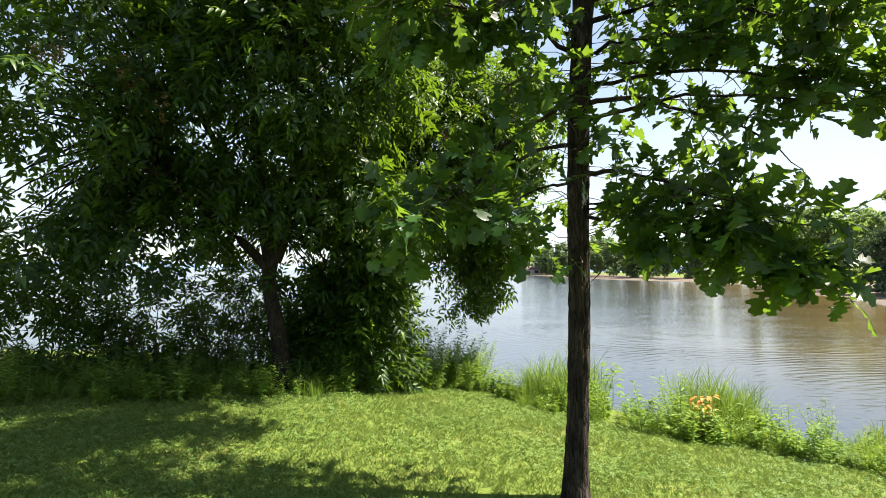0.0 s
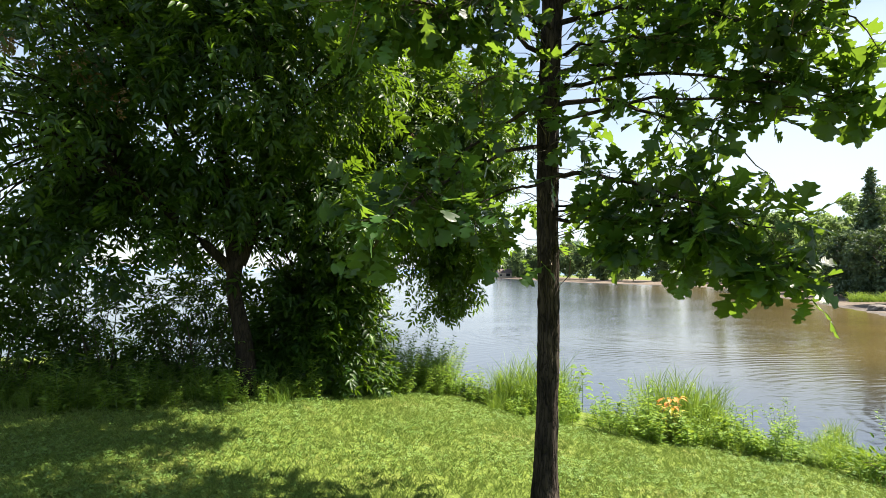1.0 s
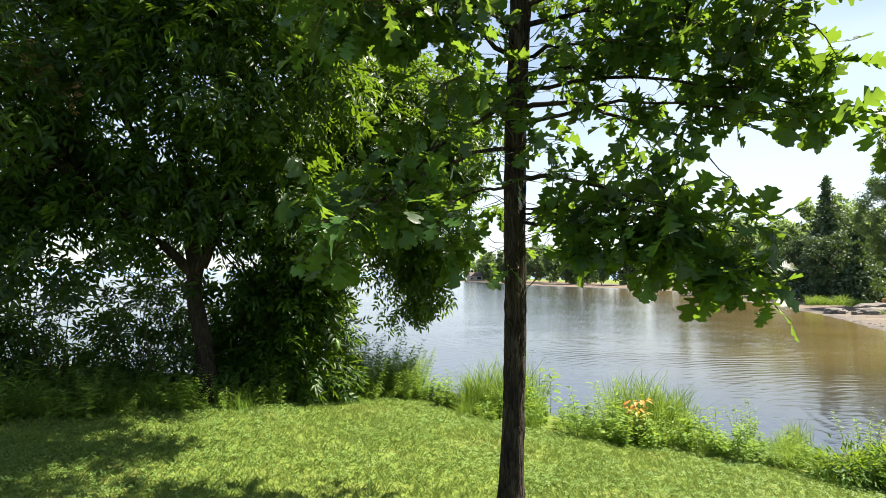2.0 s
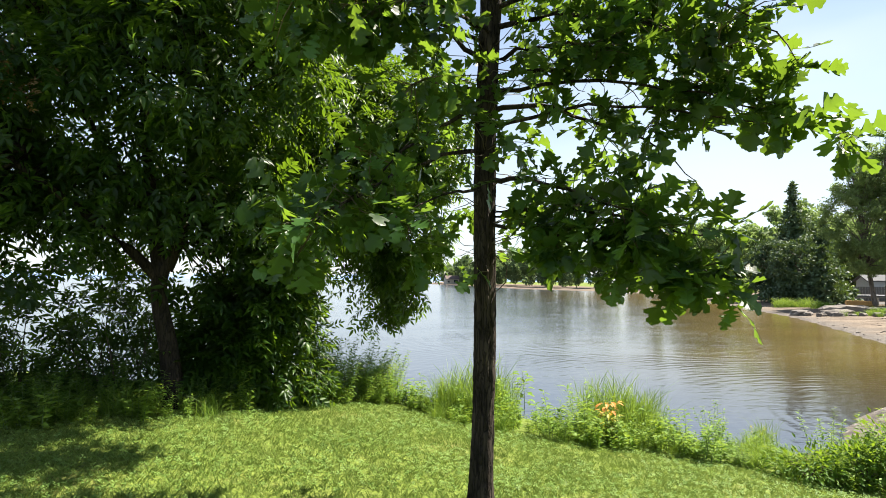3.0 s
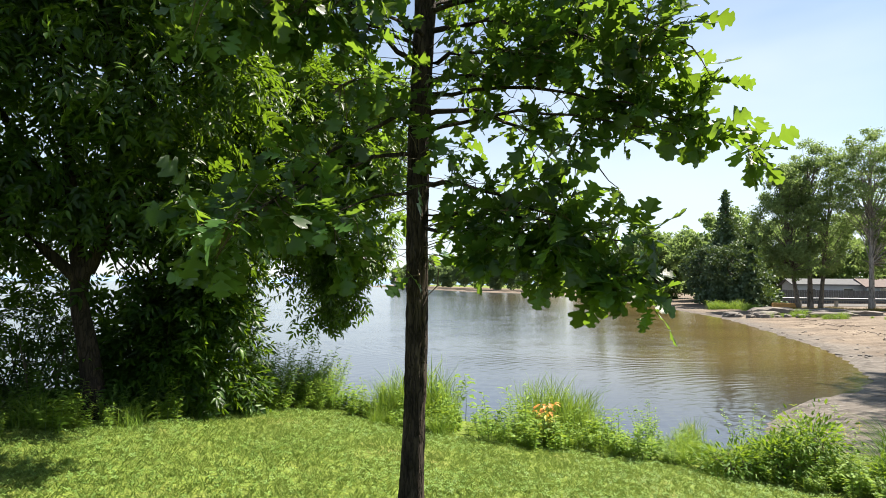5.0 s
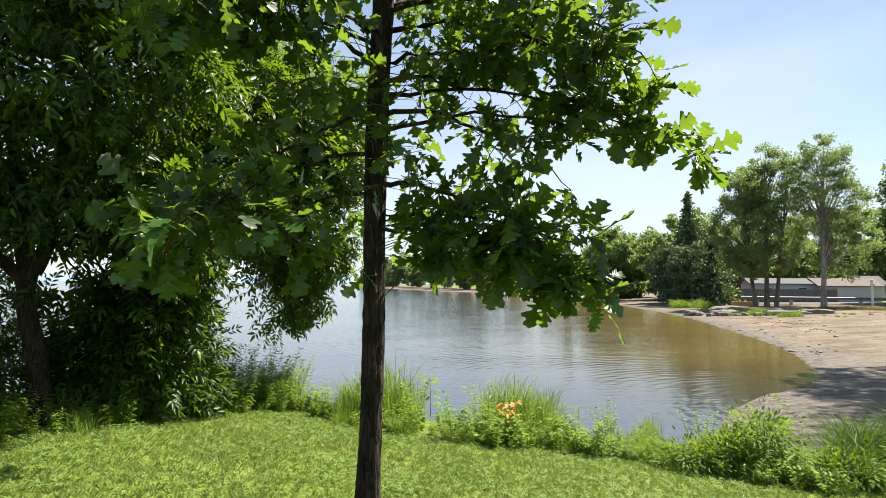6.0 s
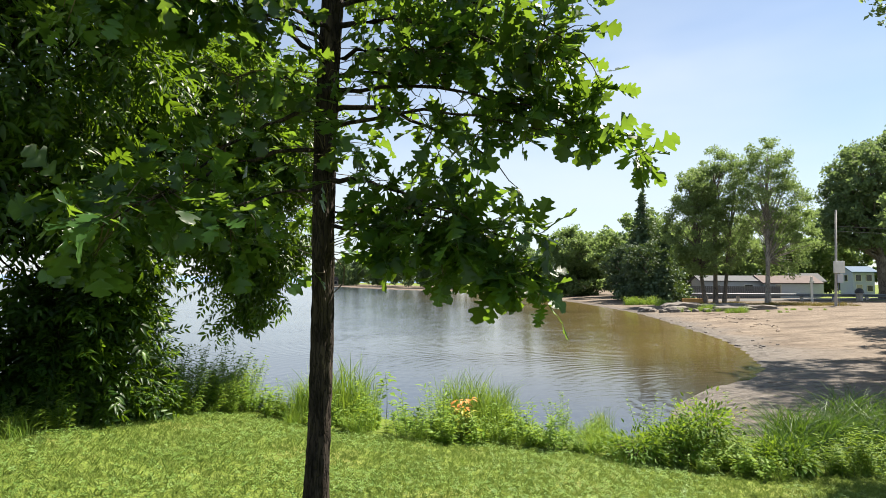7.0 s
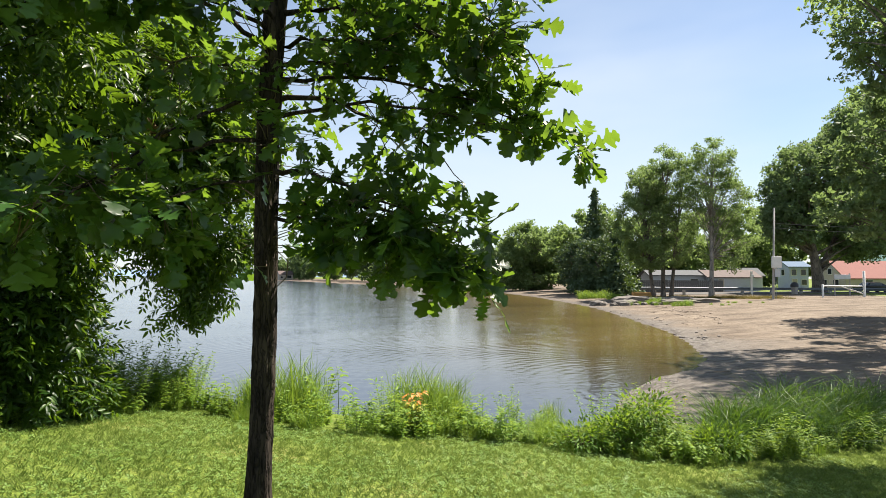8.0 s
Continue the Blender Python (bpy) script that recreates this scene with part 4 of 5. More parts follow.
# ---- mown grass and clover ----
def lawn_cover():
    r = np.random.RandomState(21)
    n = 90000
    x, y = r.uniform(-7.5, 11.0, n), 2.6 + 8.0 * r.uniform(0, 1, n) ** 1.5
    k = 26000
    x, y = np.concatenate([x, r.uniform(-6, 8, k)]), np.concatenate([y, r.uniform(-5, 2.7, k)])
    n += k
    ex, ey = np.array([e[0] for e in EDGE]), np.array([e[1] for e in EDGE])
    keep = (y < np.interp(x, ex, ey) + 0.3) & (np.abs(x - 0.6) < 7.5 + 0.5 * np.abs(y))
    x, y = x[keep], y[keep]
    z = terrain(x, y)[0]
    n = len(x)
    temps = []
    for k in range(5):
        rr = np.random.RandomState(k)
        v, f = [], []
        for b in range(6):
            a, q, h, w = rr.uniform(0, 6.28), rr.uniform(0, 0.022), rr.uniform(0.018, 0.045), 0.0026
            l = rr.uniform(0.2, 1.1) * h
            c, s = math.cos(a), math.sin(a)
            i = len(v)
            ox, oy = rr.uniform(-0.022, 0.022, 2)
            v += [(ox - w * s, oy + w * c, -0.004), (ox + w * s, oy - w * c, -0.004), (ox + 0.4 * l * c, oy + 0.4 * l * s, h * 0.65), (ox + l * c, oy + l * s, h)]
            f += [(i, i + 1, i + 2), (i, i + 2, i + 3)]
        temps.append((np.array(v), f))
    a = r.uniform(0, 6.28, n)
    rot = np.zeros((n, 3, 3))
    rot[:, 0, 0], rot[:, 0, 1], rot[:, 1, 0], rot[:, 1, 1], rot[:, 2, 2] = np.cos(a), -np.sin(a), np.sin(a), np.cos(a), 1
    me = scatter_mesh("grass", temps, r.randint(0, 5, n), np.stack([x, y, z], 1), rot, r.uniform(0.7, 1.3, n), MAT["lawn_blade"])
    tagged(new("grass", me), "short mown green lawn grass with dry straws", "grass", kind="stuff")
    # clover in loose patches
    n = 52000
    x, y = r.uniform(-6, 9, n), 2.8 + 7.0 * r.uniform(0, 1, n) ** 1.4
    patch = np.array([noise.noise(Vector((px * 0.8, py * 0.8, 3.0))) for px, py in zip(x, y)])
    keep = (y < np.interp(x, ex, ey) + 0.2) & (patch + r.uniform(-0.35, 0.35, n) > 0.0) & (np.abs(x - 0.6) < 1.5 + 2.1 * y)
    x, y = x[keep], y[keep]
    z, n = terrain(x, y)[0] + r.uniform(0.02, 0.05, len(x)), len(x)
    v, f = [], []
    for k in range(3):
        a = k * 2.094
        i = len(v)
        for rad, da, h in ((0.0, 0, 0), (0.9, -0.45, 0.15), (1.1, 0, 0.1), (0.9, 0.45, 0.15)):
            v.append((rad * math.cos(a + da), rad * math.sin(a + da), h))
        f += [(i, i + 1, i + 2), (i, i + 2, i + 3)]
    tilt = np.array([0, 0, 1.0]) + 0.35 * r.normal(size=(n, 3))
    rot = turns(sphere_dirs(r, n) * np.array([1, 1, 0.1]), tilt)
    me = scatter_mesh("clover", [(np.array(v), f)], np.zeros(n, int), np.stack([x, y, z], 1), rot, r.uniform(0.013, 0.028, n), MAT["clover"])
    tagged(new("clover", me), "patches of pale green clover in the lawn", "clover", kind="stuff")


lawn_cover()


# ---- trees over the beach and along the far shore ----
def sprig(seed):
    r = np.random.RandomState(seed)
    v, f = [], []
    for _ in range(3):
        d, u = sphere_dirs(r, 1), sphere_dirs(r, 1)
        m = turns(d, u)[0]
        o = r.uniform(-0.3, 0.3, 3)
        i = len(v)
        for q in ((0, 0, 0), (-0.28, 0.5, 0.08), (0, 1, 0), (0.28, 0.5, 0.08)):
            v.append(tuple(o + m @ np.array(q)))
        f += [(i, i + 1, i + 2), (i, i + 2, i + 3)]
    return np.array(v), f


SPRIGS = [sprig(k) for k in range(5)]


def broad_tree(at, trunks, blobs, leaf, mat, label, seed, clump=1.1, bark_mat="far_bark", fine=1.0):
    """A grown tree: trunks (foot offset, top offset, radius), limbs to its clumps and a broken crown."""
    r = np.random.RandomState(seed)
    z0 = ground_z(*at)
    ob = thing("tree", (*at, z0), label, "tree")
    for foot, top, rad in trunks:
        m = Vector(foot).lerp(Vector(top), 0.5) + Vector(r.uniform(-0.2, 0.2, 3))
        pts = bezier(foot, m, top, 7)
        part("trunk", mesh_of("trunk", *tubes([[(tuple(p), rad * (1.25 if i == 0 else 1 - 0.1 * i)) for i, p in enumerate(pts)]], 10), MAT[bark_mat], True), None, ob)
    blobs = [(c, rad, int(k * 1.7), int(per * 0.62 * fine)) for c, rad, k, per in blobs]
    place, way, cores = crown_points(r, blobs, clump * 0.85)
    lines = []
    for o, d in cores[::2]:
        o = Vector(o)
        foot, top, rad = min(trunks, key=lambda t: (Vector(t[1]) - o).length)
        s = min(0.95, max(0.3, (o.z - foot[2]) / max(0.1, top[2] - foot[2]) - r.uniform(0.12, 0.4)))
        a = Vector(foot).lerp(Vector(top), s)
        m = a.lerp(o, 0.5) + Vector((0, 0, 0.4))
        lines.append([(tuple(q), w) for q, w in zip(bezier(a, m, o, 4), (rad * 0.27, rad * 0.2, rad * 0.14, rad * 0.08, rad * 0.04))])
    for line in lines:
        part("limb", mesh_of("limb", *tubes([line], 5), MAT[bark_mat], True), None, ob)
    n = len(place)
    f = part("crown", scatter_mesh("crown", SPRIGS, r.randint(0, 5, n), place, turns(way, sphere_dirs(r, n)), r.uniform(leaf * 0.7, leaf * 1.3, n), mat), None, ob)
    tagged(f, kind="stuff")
    return ob


def conifer(at, height, radius, label, seed):
    r = np.random.RandomState(seed)
    ob = thing("conifer", (*at, ground_z(*at)), label, "tree")
    part("trunk", mesh_of("trunk", *tubes([[((0, 0, -0.2), radius * 0.09), ((0, 0, height * 0.5), radius * 0.06), ((0, 0, height), 0.02)]], 8), MAT["far_bark"], True), None, ob)
    place, way = [], []
    z = height * 0.06
    while z < height * 0.985:
        rad = radius * (1 - z / height) ** 0.85
        for k in range(max(4, int(5 + rad * 2.2))):
            a, q = r.uniform(0, 6.28), rad * r.uniform(0.7, 1.12)
            steps = max(3, int(q / 0.28))
            for i in range(steps):
                t = (i + 0.6) / steps
                place.append((t * q * math.cos(a), t * q * math.sin(a), z - 0.28 * t * q + r.uniform(-0.1, 0.1)))
                way.append((math.cos(a) + r.uniform(-0.7, 0.7), math.sin(a) + r.uniform(-0.7, 0.7), -0.2))
        z += 0.34
    place, way = np.array(place), np.array(way)
    n = len(place)
    f = part("crown", scatter_mesh("crown", SPRIGS, r.randint(0, 5, n), place, turns(way, sphere_dirs(r, n)), r.uniform(0.38, 0.62, n), MAT["needle"]), None, ob)
    tagged(f, kind="stuff")


broad_tree((52.2, 55.6), [((-0.9, 0.4, -0.3), (-3.0, 0.6, 15), 0.24), ((0.2, 0, -0.3), (0.4, 0, 17), 0.28), ((1.0, -0.5, -0.3), (3.0, -0.6, 15), 0.24)],
           [((-2.2, 0, 9.5), (4.4, 3.6, 5.0), 80, 52), ((0.8, 0, 15.0), (3.6, 3.2, 4.4), 70, 52), ((2.6, 0, 8.0), (3.6, 3.0, 3.6), 34, 46), ((-3.0, 0, 13.5), (2.4, 2.4, 3.0), 26, 46), ((-1.5, -1, 5.2), (4.6, 3.4, 1.9), 30, 46)], 0.19, MAT["maple_leaf"], "tall many-stemmed maple with an airy green crown beyond the beach", 1, 1.0, fine=2.5)
broad_tree((54.7, 50.2), [((0, 0, -0.3), (0.5, 0, 17), 0.28)],
           [((0.5, 0, 16.0), (3.0, 3.0, 3.4), 44, 42), ((1.4, 0, 11.5), (4.4, 3.6, 3.6), 56, 42), ((3.4, -1, 8.0), (3.2, 2.2, 2.2), 22, 40), ((3.0, 0.5, 5.0), (3.4, 2.4, 1.6), 16, 40)], 0.18, MAT["maple_leaf"], "slender straight-trunked tree at the edge of the sand", 2, 1.0, "pale_bark", 2.5)
broad_tree((59.5, 100.5), [((0, 0, -0.3), (0, 0, 10), 0.4)],
           [((0, 0, 8.6), (7.2, 6.0, 5.4), 120, 60), ((-4.5, 0, 5.6), (4.0, 4.0, 3.6), 40, 60), ((4.5, 0, 5.2), (4.0, 4.0, 3.4), 40, 60), ((0, -1, 2.4), (7.4, 5.0, 2.4), 60, 60)], 0.45, MAT["maple_leaf"], "broad rounded willow on the shore", 3, 1.5)
broad_tree((80.5, 55.0), [((0.3, 0, -0.3), (-1.5, 0, 9), 0.95), ((1.0, 0, 3.5), (5.0, -1, 12), 0.5)],
           [((0, 0, 15.5), (8.0, 6.5, 6.6), 170, 70), ((-5, 0, 10.0), (4.0, 4, 3.6), 50, 60), ((6.0, -2, 9.0), (6.0, 4, 4.2), 70, 60), ((8.0, -3, 23.0), (7.0, 6, 6.0), 120, 66), ((13.0, -6, 15.0), (6.0, 6, 8.0), 110, 60)], 0.45, MAT["far_haze_leaf"], "large old shade tree with a thick leaning trunk", 4, 1.6)
SHADE = "tall tree shading the near part of the beach"
broad_tree((30.0, 14.2), [((0, 0, -0.3), (0.3, 0, 15), 0.36)],
           [((-0.3, 1.0, 18.0), (4.4, 4.6, 4.0), 52, 50)], 0.34, MAT["maple_leaf"], SHADE, 5)
broad_tree((41.5, 20.6), [((0, 0, -0.3), (0.3, 0, 12), 0.36)],
           [((0, 0, 11.0), (5.4, 5.0, 5.0), 80, 54), ((-2, 2, 7.0), (3.4, 3.4, 2.4), 24, 46)], 0.36, MAT["far_haze_leaf"], SHADE, 6)
broad_tree((35.5, 15.8), [((0, 0, -0.3), (0.3, 0, 11), 0.34)], [((0, 0, 12.0), (5.0, 5.0, 4.0), 42, 48)], 0.36, MAT["far_haze_leaf"], SHADE, 8)
broad_tree((21.0, 10.2), [((0, 0, -0.3), (0.3, 0, 12), 0.3)], [((0, 0, 14.0), (3.2, 3.2, 2.4), 46, 60), ((1.6, 2.6, 11.6), (1.2, 1.2, 1.6), 18, 40)], 0.17, MAT["maple_leaf"], SHADE, 10)
broad_tree((24.5, 10.0), [((0, 0, -0.3), (0.3, 0, 11), 0.34)], [((0, 0, 12.0), (4.2, 4.2, 3.6), 42, 48)], 0.34, MAT["far_haze_leaf"], SHADE, 9)
broad_tree((14.4, 4.9), [((0, 0, -0.3), (0.1, 0, 9), 0.2)],
           [((0, 0, 11.0), (2.8, 2.6, 2.4), 52, 50)], 0.22, MAT["maple_leaf"], "young tree beside the lawn casting shade", 7, 0.8)
for k, (at, h, w) in enumerate([((53.0, 70.5), 16.4, 4.6), ((55.0, 67.8), 11.0, 4.4), ((51.2, 63.2), 7.0, 3.8)]):
    conifer(at, h, w, "dark green spruce behind the beach", 40 + k)


for k, (at, h) in enumerate([((52.6, 75.0), 0.85), ((56.5, 73.0), 1.2), ((50.4, 66.0), 0.85)]):
    broad_tree(at, [((0, 0, -0.3), (0, 0, 7 * h), 0.25)], [((0, 0, 6.5 * h), (3.2, 3.0, 3.4 * h), 40, 56), ((0.5, 0, 2.6 * h), (3.0, 2.8, 2.0 * h), 26, 56)], 0.36, MAT["needle"], "dark dense cedar behind the beach", 70 + k, 1.2)


def woods(name, spots, leaf, mat, label, seed):
    """A belt of far trees in one mesh: crowns of many sprigs down to the ground."""
    r = np.random.RandomState(seed)
    blobs = []
    for x, y, h, w in spots:
        z = ground_z(x, y)
        blobs.append(((x, y, z + h * 0.62), (w, w, h * 0.38), int(26 + w * 2), 26))
        blobs.append(((x + r.uniform(-2, 2), y + r.uniform(-1, 1), z + h * 0.3), (w * 0.8, w * 0.8, h * 0.28), 16, 26))
    place, way, _ = crown_points(r, blobs, 1.5)
    n = len(place)
    me = scatter_mesh(name, SPRIGS, r.randint(0, 5, n), place, turns(way, sphere_dirs(r, n)), r.uniform(leaf * 0.7, leaf * 1.3, n), mat)
    tagged(new(name, me), label, "woods", kind="stuff")


rw = np.random.RandomState(9)
LINE = [(56, 112), (72, 128), (76, 165), (58, 208), (50, 300), (42, 368), (30, 430)]
spots = []
for (ax, ay), (bx, by) in zip(LINE, LINE[1:]):
    n = int(math.hypot(bx - ax, by - ay) / 6)
    for i in range(n):
        t = (i + rw.uniform(0, 1)) / n
        spots.append((ax + (bx - ax) * t + rw.uniform(-1, 9), ay + (by - ay) * t + rw.uniform(-3, 8), rw.uniform(9, 17) * (1.3 if ay > 150 else 1.0), rw.uniform(3, 5.5)))
woods("far_woods", spots, 0.9, MAT["far_haze_leaf"], "mixed green woods along the far shore", 50)
back = [(60 + 4.2 * i + rw.uniform(-2, 2), 88 - 0.85 * i + rw.uniform(-3, 5), rw.uniform(11, 18), rw.uniform(4, 6)) for i in range(19)]
woods("back_woods", back, 0.75, MAT["maple_leaf"], "sunlit green trees behind the houses", 51)


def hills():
    """Low wooded hills across the open lake, coloured blue for haze."""
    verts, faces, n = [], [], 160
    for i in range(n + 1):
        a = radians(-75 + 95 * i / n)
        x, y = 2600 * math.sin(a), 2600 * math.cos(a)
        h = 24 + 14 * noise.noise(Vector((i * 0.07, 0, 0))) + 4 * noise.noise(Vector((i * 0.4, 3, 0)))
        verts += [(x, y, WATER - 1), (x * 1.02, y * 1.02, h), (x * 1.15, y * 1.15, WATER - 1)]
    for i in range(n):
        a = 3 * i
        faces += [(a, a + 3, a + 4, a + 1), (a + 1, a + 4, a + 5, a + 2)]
    tagged(new("hills", mesh_of("hills", verts, faces, MAT["hazed_hill"], True)), "low hills across the lake, distance haze in their blue colour", "backdrop", kind="structure")


# the blue of distance haze goes into the hills' own colour
MAT["hazed_hill"] = plain("hazed_hill", (0.16, 0.24, 0.36), 1.0, 0.15, 0.01)
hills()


# ---- things beyond the beach ----
MAT["siding"] = plain("siding", (0.44, 0.47, 0.52), 0.6, 0.08, 3, stretch=(1, 1, 9))
MAT["siding_blue"] = plain("siding_blue", (0.40, 0.45, 0.66), 0.6, 0.08, 3, stretch=(1, 1, 9))
MAT["siding_tan"] = plain("siding_tan", (0.40, 0.36, 0.30), 0.7, 0.12, 3, stretch=(1, 1, 9))
MAT["white_paint"] = plain("white_paint", (0.62, 0.62, 0.60), 0.5, 0.06, 4)
MAT["grey_wood"] = plain("grey_wood", (0.115, 0.115, 0.12), 0.85, 0.25, 2, stretch=(1, 1, 0.2))
MAT["roof_red"] = plain("roof_red", (0.20, 0.068, 0.056), 0.85, 0.18, 2, stretch=(6, 1, 1))
MAT["roof_brown"] = plain("roof_brown", (0.10, 0.075, 0.068), 0.9, 0.15, 2)
MAT["roof_blue"] = plain("roof_blue", (0.05, 0.10, 0.17), 0.85, 0.1, 2)
MAT["roof_teal"] = plain("roof_teal", (0.03, 0.12, 0.11), 0.85, 0.1, 2)
MAT["roof_grey"] = plain("roof_grey", (0.085, 0.09, 0.095), 0.95, 0.1, 2)
MAT["dark_glass"] = plain("dark_glass", (0.03, 0.035, 0.04), 0.08, 0.1, 2, relief=0.0)
MAT["asphalt"] = plain("asphalt", (0.060, 0.058, 0.056), 0.9, 0.2, 0.6, relief=0.3)
MAT["steel"] = plain("steel", (0.13, 0.145, 0.16), 0.6, 0.15, 3, 0.3)
MAT["pole_wood"] = plain("pole_wood", (0.34, 0.32, 0.30), 0.9, 0.25, 4, stretch=(4, 4, 0.3))
MAT["black_plastic"] = plain("black_plastic", (0.015, 0.015, 0.017), 0.4, 0.2, 5)
MAT["car_paint"] = plain("car_paint", (0.03, 0.035, 0.045), 0.25, 0.1, 3, 0.3, 0.0)
MAT["rubber"] = plain("rubber", (0.02, 0.02, 0.02), 0.9, 0.2, 6)
MAT["rock"] = plain("rock", (0.13, 0.115, 0.10), 0.9, 0.3, 1.2, relief=0.5)
MAT["drift_wood"] = plain("drift_wood", (0.24, 0.19, 0.15), 0.9, 0.3, 3, stretch=(0.3, 2, 2))
MAT["orange_plank"] = plain("orange_plank", (0.48, 0.26, 0.08), 0.7, 0.2, 2)


def gable(w, d, wall, rise, over=0.35, thick=0.14):
    """Two roof slopes over a w x d house with its ridge along x, as one shell."""
    bm = bmesh.new()
    prof = [(-d / 2 - over, wall - over * rise * 2 / d), (0, wall + rise), (d / 2 + over, wall - over * rise * 2 / d)]
    rows = []
    for x in (-w / 2 - over, w / 2 + over):
        rows.append([bm.verts.new((x, y, z + e)) for e in (0, thick) for y, z in prof])
    a, b = rows
    for i in range(2):
        bm.faces.new((a[3 + i], a[4 + i], b[4 + i], b[3 + i]))
        bm.faces.new((a[i + 1], a[i], b[i], b[i + 1]))
        bm.faces.new((a[i], a[i + 1], a[i + 4], a[i + 3]))
        bm.faces.new((b[i + 1], b[i], b[i + 3], b[i + 4]))
    bm.faces.new((a[0], a[3], b[3], b[0]))
    bm.faces.new((a[5], a[2], b[2], b[5]))
    bmesh.ops.recalc_face_normals(bm, faces=bm.faces[:])
    return bm


def house(name, at, turn, size, rise, wall_mat, roof_mat, openings, label):
    """Walls with gable ends, a roof, and windows or doors set in the face towards -y or the end towards -x."""
    w, d, h = size
    ob = thing(name, (*at, ground_z(*at), 0, 0, turn), label, "house")
    bm = bmesh.new()
    rows = [[bm.verts.new((x, y, z)) for y, z in ((-d / 2, -0.3), (d / 2, -0.3), (d / 2, h), (0, h + rise), (-d / 2, h))] for x in (-w / 2, w / 2)]
    bm.faces.new(rows[0][::-1])
    bm.faces.new(rows[1])
    for i in range(5):
        j = (i + 1) % 5
        bm.faces.new((rows[0][i], rows[0][j], rows[1][j], rows[1][i]))
    bmesh.ops.recalc_face_normals(bm, faces=bm.faces[:])
    part("wall", bm, wall_mat, ob)
    part("roof", gable(w, d, h + 0.02, rise), roof_mat, ob)
    for side, s, z, ow, oh, kind in openings:
        place = (s, -d / 2 - 0.03, z) if side == "front" else (-w / 2 - 0.03, s, z)
        rot = 0 if side == "front" else -90
        holder = part(kind, box(ow, 0.08, oh, place, 0.01, (0, 0, rot)), MAT["white_paint"], ob)
        inner = (s, -d / 2 - 0.075, z + 0.08) if side == "front" else (-w / 2 - 0.075, s, z + 0.08)
        part("pane" if kind == "window" else "leaf", box(ow - 0.16, 0.03, oh - 0.16, inner, 0, (0, 0, rot)), MAT["dark_glass"] if kind == "window" else MAT["siding_tan"], holder)
    return ob


TURN = -21.2   # the street runs this way
U, N = Vector((0.932, -0.361)), Vector((0.361, 0.932))


def street(s, off=0.0):
    q = Vector((62.7, 67.6)) + U * s + N * off
    return (q.x, q.y)


house("mobile_home", street(4.0, 3.5), TURN, (9.5, 4.0, 2.6), 0.7, MAT["siding"], MAT["roof_grey"], [("front", 2.2, 1.0, 1.3, 1.1, "window"), ("front", -2.5, 1.0, 1.2, 1.0, "window")], "long pale grey mobile home behind the street fence")
house("garage", street(12.0, 3.0), TURN, (8.0, 5.0, 2.2), 1.0, MAT["siding"], MAT["roof_brown"], [("front", -2.0, 0.0, 0.95, 2.0, "door")], "low grey garage with a brown roof and white trim")
house("shed", street(16.2, 5.5), TURN, (4.0, 4.0, 2.4), 1.1, MAT["siding"], MAT["roof_grey"], [("front", 0.6, 0.9, 0.8, 0.8, "window")], "small grey shed with a light roof")
house("blue_house", (90.6, 66.3), TURN - 6, (3.0, 4.0, 3.9), 0.8, MAT["siding_blue"], MAT["roof_blue"], [("front", -0.8, 2.4, 0.9, 1.1, "window"), ("front", 0.7, 2.4, 0.9, 1.1, "window"), ("front", 0.8, 0.8, 0.9, 1.0, "window"), ("front", -0.7, 0.0, 0.9, 1.9, "door"), ("end", 0.0, 2.4, 1.0, 1.1, "window")], "light blue two-storey house with a blue roof")
house("red_roofed_house", (100.4, 61.4), TURN, (10.4, 7.2, 2.1), 2.7, MAT["siding_tan"], MAT["roof_red"], [("front", -1.5, 0.7, 1.4, 1.1, "window"), ("front", 2.0, 0.0, 1.0, 1.9, "door"), ("end", 1.4, 0.7, 1.4, 1.1, "window"), ("end", -1.4, 0.7, 1.4, 1.1, "window"), ("end", 0, 2.6, 1.0, 1.1, "window")], "tan house with a steep faded red roof")
house("teal_roofed_house", (119, 66), TURN - 30, (12.0, 9.0, 4.4), 3.2, MAT["roof_brown"], MAT["roof_teal"], [("front", 0, 1.0, 1.5, 1.3, "window")], "brick-coloured building with a teal roof")
house("shore_house", (33.5, 376), 10, (9, 7, 3.6), 2.2, MAT["siding_tan"], MAT["roof_brown"], [("front", -3, 1, 1.6, 1.4, "window"), ("front", 2, 1, 3.0, 2.0, "window")], "tan house on the far shore among trees")
house("cottage", (70.5, 121), -30, (9, 7, 2.8), 1.6, MAT["siding"], MAT["roof_grey"], [("front", -2.5, 0.9, 1.3, 1.2, "window"), ("front", 2.0, 0.0, 1.0, 2.1, "door")], "pale grey cottage near the far end of the beach")


def board_fence(s0, s1):
    x, y = street((s0 + s1) / 2)
    ob = thing("board_fence", (x, y, ground_z(x, y), 0, 0, TURN), "weathered dark grey board fence along the street", "fence")
    n = int((s1 - s0) / 0.3)
    board = bpy.data.meshes.new("board")
    bm = box(0.27, 0.03, 1.95, (0, 0, -0.05), 0.006)
    bm.to_mesh(board)
    bm.free()
    board.materials.append(MAT["grey_wood"])
    for i in range(n):
        o = new("board", board)
        o.parent = ob
        o.matrix_basis = pose((s0 - s1) / 2 + (i + 0.5) * (s1 - s0) / n, 0, 0)
    for z in (0.4, 1.5):
        part("rail", box(s1 - s0, 0.05, 0.1, (0, 0.045, z)), MAT["grey_wood"], ob)


board_fence(-9.0, 10.0)


